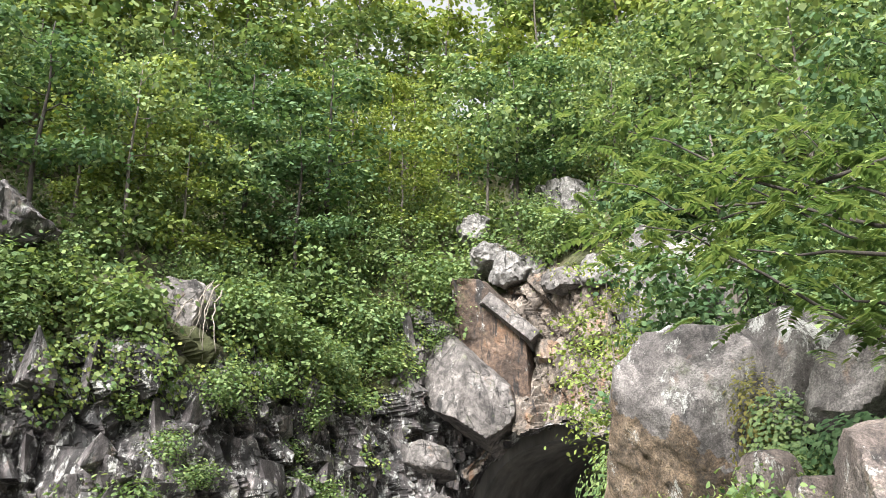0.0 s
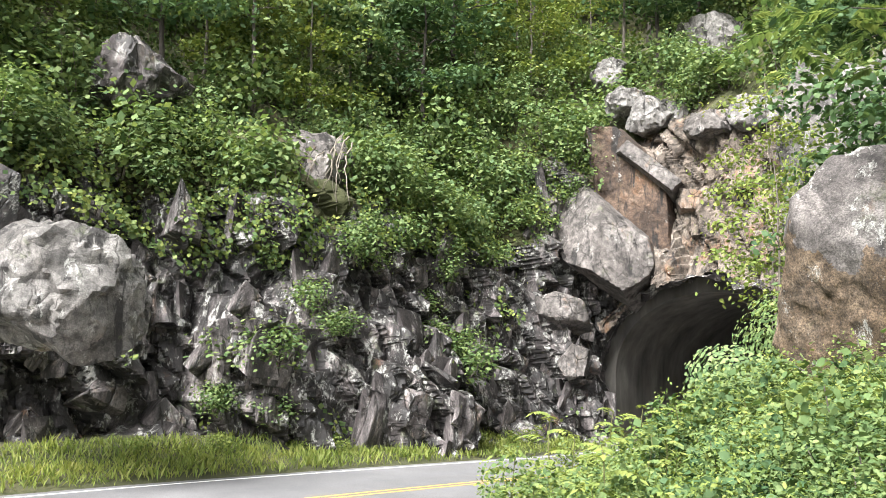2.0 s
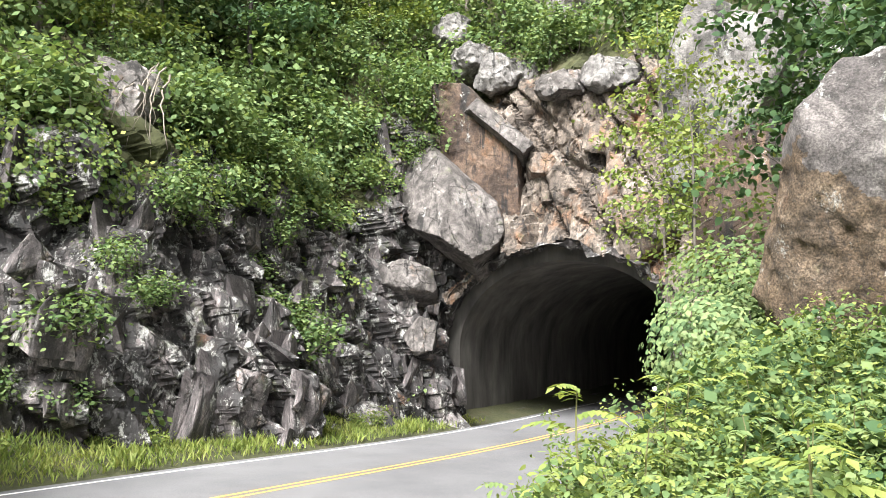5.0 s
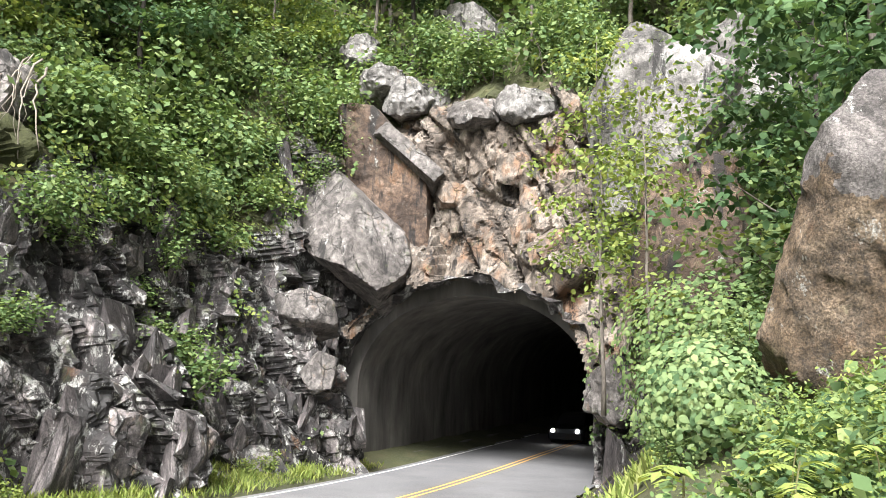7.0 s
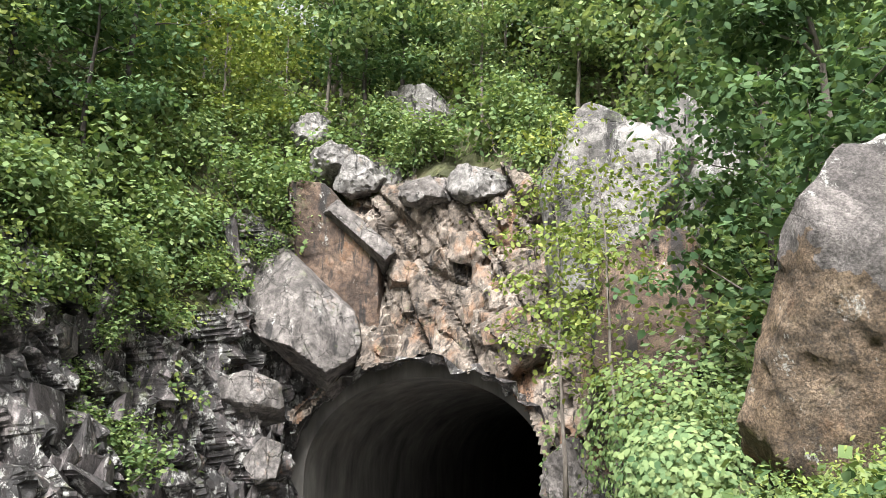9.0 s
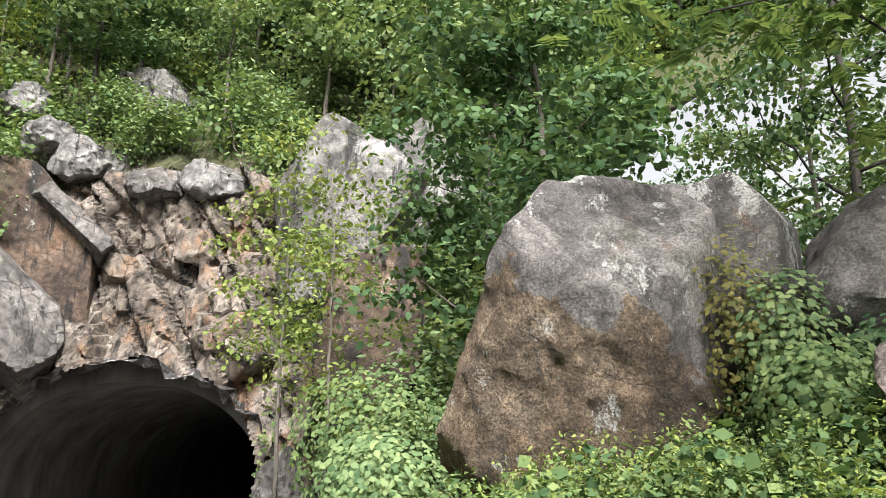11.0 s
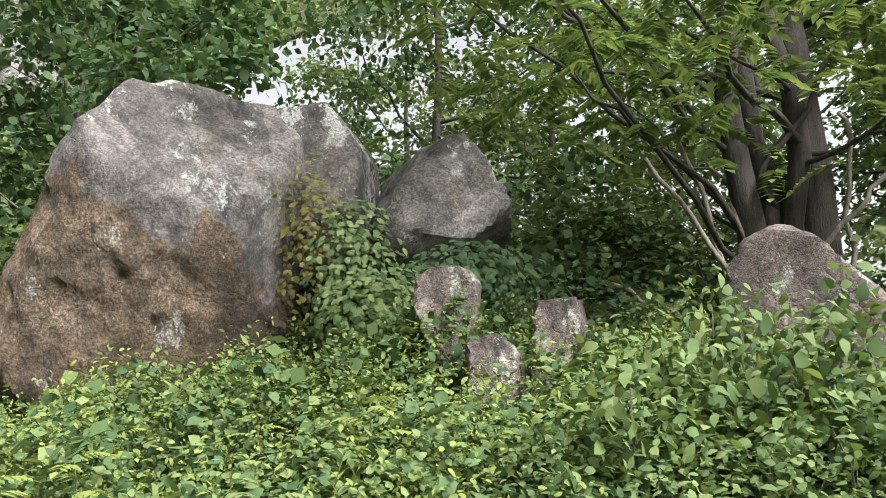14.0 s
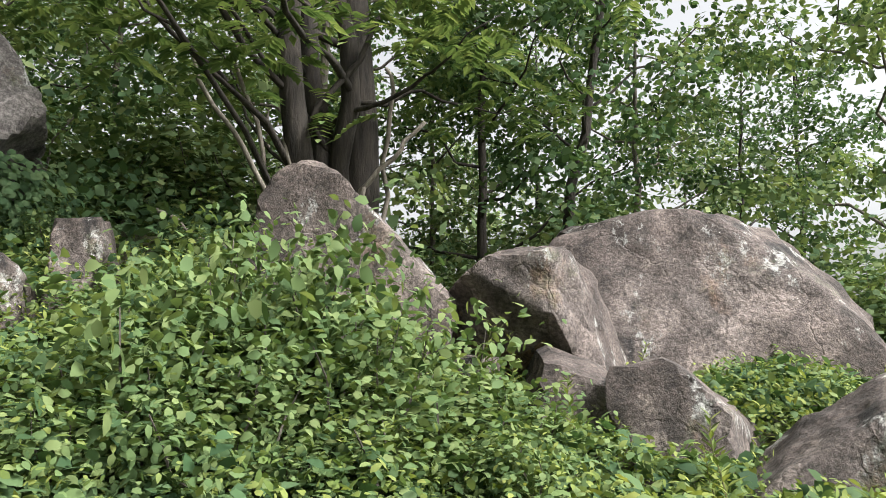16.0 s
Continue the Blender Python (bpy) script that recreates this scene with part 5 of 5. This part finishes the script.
def plant_background():
    r = np.random.default_rng(91)
    # first kind darkened by its leaf colour, as foliage standing in shade
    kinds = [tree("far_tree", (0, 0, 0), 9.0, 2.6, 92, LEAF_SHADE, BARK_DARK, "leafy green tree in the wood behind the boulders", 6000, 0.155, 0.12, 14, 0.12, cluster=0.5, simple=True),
             tree("far_tree", (0, 0, 0), 8.0, 2.4, 93, LEAF_FOREST, BARK, "light green tree in the wood behind the boulders", 6000, 0.15, 0.1, 14, 0.12, cluster=0.5, simple=True)]
    spots = []
    for a, d in ((-40, 16.5), (-63, 14.5), (-68, 17), (-74, 13.5), (-79, 17), (-84, 14), (-90, 16), (-96, 13.5), (-103, 16), (-110, 13.5), (-117, 16), (-126, 13), (-71, 21), (-98, 20), (-65, 11.5), (-88, 11), (-100, 11.5), (-50, 20), (-59, 19), (-113, 18), (-120, 20)):
        x, y = -2.2 - math.sin(radians(a)) * d, 6.7 + math.cos(radians(a)) * d
        spots.append((x, y, float(bank_height(np.array([x]), np.array([y]))[0])))
    scatter(kinds, spots, r, 0.75, 1.1)
    low = [shrub("wood_shrub", (0, 0, 0), 1.8, 1.2, 94, LEAF_FOREST, "green shrub behind the boulders", 1500, 0.12, 5, simple=True)]
    spots = []
    for a in range(-128, -30, 5):
        for d in (11.5, 14.0, 17.0):
            aa, dd = a + r.uniform(-2, 2), d + r.uniform(-0.8, 0.8)
            x, y = -2.2 - math.sin(radians(aa)) * dd, 6.7 + math.cos(radians(aa)) * dd
            spots.append((x, y, float(bank_height(np.array([x]), np.array([y]))[0])))
    scatter(low, spots, r, 0.8, 1.7)


plant_background()


# ---- creepers between the boulders, and vines on the dark tree ----
def leaf_heap(name, at, reach, n, size, mat, label, seed):
    r = np.random.default_rng(seed)
    o = r.normal(0, 1, (n, 3))
    o *= (r.uniform(0, 1, n) ** 0.45 / np.linalg.norm(o, axis=1))[:, None] * np.array(reach)
    ob = new(name, leaf_mesh(name, np.array(at) + o, np.array((-0.7, -0.6, 0.6)) + 0.4 * o, size * r.uniform(0.5, 1.3, n), mat, seed, 0.36, 0.6))
    return tagged(ob, label, "creeper", kind="stuff")


leaf_heap("boulder_creeper", (4.3, 11.0, 4.3), (0.42, 0.42, 0.95), 800, 0.07, LEAF_DRY, "yellowing creeper between two boulders", 101)
leaf_heap("boulder_creeper", (4.5, 10.6, 4.0), (0.55, 0.5, 0.8), 1500, 0.08, LEAF_FOREST, "green creeper climbing between two boulders", 102)
leaf_heap("boulder_creeper", (2.0, 13.6, 2.6), (0.7, 0.8, 0.7), 2200, 0.085, LEAF_FOREST, "green creeper heaped beside the huge boulder", 103)
leaf_heap("boulder_creeper", (3.9, 16.8, 3.2), (1.2, 1.5, 1.2), 4200, 0.09, LEAF_GROUND, "green creeper heaped before the rocks", 104)
# the shade below the blunt boulder comes from these leaves' darker colour
leaf_heap("boulder_creeper", (5.0, 9.6, 3.8), (0.75, 0.8, 0.55), 2400, 0.085, LEAF_SHADE, "green creeper under the blunt boulder, shade in its leaf colour", 107)
leaf_heap("boulder_creeper", (4.2, 10.1, 3.5), (0.6, 0.7, 0.5), 1800, 0.08, LEAF_GROUND, "green creeper heaped below the boulders", 108)
leaf_heap("boulder_creeper", (3.0, 6.75, 2.85), (0.25, 0.35, 0.35), 500, 0.085, LEAF_GROUND, "broad-leaved creeper on the pointed boulder", 105)


def vines():
    r = np.random.default_rng(106)
    root = empty("hanging_vine", (5.75, 6.7, 2.5))
    for a, b, sag in (((-0.4, 1.3, 2.9), (0.0, 0.1, 0.9), 0.1), ((0.1, 0.5, 2.2), (-0.1, 0.0, 0.5), 0.2), ((0.3, -0.5, 3.0), (0.1, -0.2, 0.2), -0.2), ((-0.2, 0.2, 1.1), (-0.1, -0.5, 0.3), 0.2),
                      ((-0.3, 1.6, 1.4), (0.1, 0.1, 1.2), 0.2), ((-0.2, 0.9, 3.2), (0.1, 0.3, 0.6), 0.15), ((0.1, -0.9, 2.4), (0.0, 0.0, 1.0), -0.25), ((0.0, -0.3, 1.7), (0.0, 0.4, 0.3), 0.0)):
        w = wander(a, b, 12, 0.05, r)
        w[:, 2] -= sag * np.sin(np.linspace(0, math.pi, 12))
        link("vine", *tube(w, 0.03 * np.linspace(0.7, 1, 12), 6), ROOT, root, smooth=True)
    tagged(root, "pale twisted vines hanging on a dark tree", "vine")


vines()


# ---- a car in the dark of the tunnel ----
def build_car():
    paint, nt, b = material("dark_car_paint", 0.25)
    b.inputs["Base Color"].default_value = (0.02, 0.022, 0.026, 1)
    glass, nt, b = material("car_glass", 0.05)
    b.inputs["Base Color"].default_value = (0.01, 0.01, 0.012, 1)
    rubber, nt, b = material("tyre_rubber", 0.9)
    b.inputs["Base Color"].default_value = (0.02, 0.02, 0.02, 1)
    lamp, nt, b = material("lit_headlamp", 0.3)
    b.inputs["Emission Color"].default_value, b.inputs["Emission Strength"].default_value = (1.0, 0.97, 0.9, 1), 14.0
    at = tunnel_point(0.55, 0.0, 13.0)
    car = empty("car", at)
    car.rotation_euler = (0, 0, math.atan2(-AXIS[0], AXIS[1]))

    def shell(name, outline, half, mat, taper=0.0):
        """A body drawn as a side outline, widened across with rounded shoulders."""
        n = len(outline)
        v = []
        for x, k in ((-half, 0.94), (-half * 0.9, 1.0), (half * 0.9, 1.0), (half, 0.94)):
            mid = np.mean(outline, axis=0)
            for y, z in outline:
                q = x * (1 - taper * max(0, z - 0.9))
                v.append((q, mid[0] + (y - mid[0]) * k, mid[1] + (z - mid[1]) * k))
        f = [(a * n + i, a * n + (i + 1) % n, (a + 1) * n + (i + 1) % n, (a + 1) * n + i) for a in range(3) for i in range(n)]
        f += [tuple(range(n - 1, -1, -1)), tuple(3 * n + i for i in range(n))]
        return link(name, v, f, mat, car)

    shell("body", [(0.0, 0.25), (-0.05, 0.55), (0.1, 0.75), (1.1, 0.92), (3.9, 0.98), (4.4, 0.85), (4.45, 0.4), (4.3, 0.25)], 0.88, paint)
    shell("cabin", [(1.0, 0.9), (1.75, 1.42), (3.2, 1.45), (4.0, 0.95)], 0.74, glass, 0.3)
    shell("roof", [(1.75, 1.42), (1.9, 1.47), (3.1, 1.49), (3.25, 1.44)], 0.60, paint)
    for x in (-0.8, 0.8):
        for y in (0.85, 3.6):
            v, f = tube([(x - 0.1, y, 0.32), (x + 0.1, y, 0.32)], [0.32, 0.32], 18)
            link("wheel", v, f, rubber, car)
    for x in (-0.62, 0.62):
        v, f = tube([(x, -0.07, 0.66), (x, 0.05, 0.66)], [0.075, 0.09], 14)
        link("headlight", v, f, lamp, car, "lit white headlight")
    tagged(car, "small dark car with lit headlights in the tunnel", "car")


build_car()
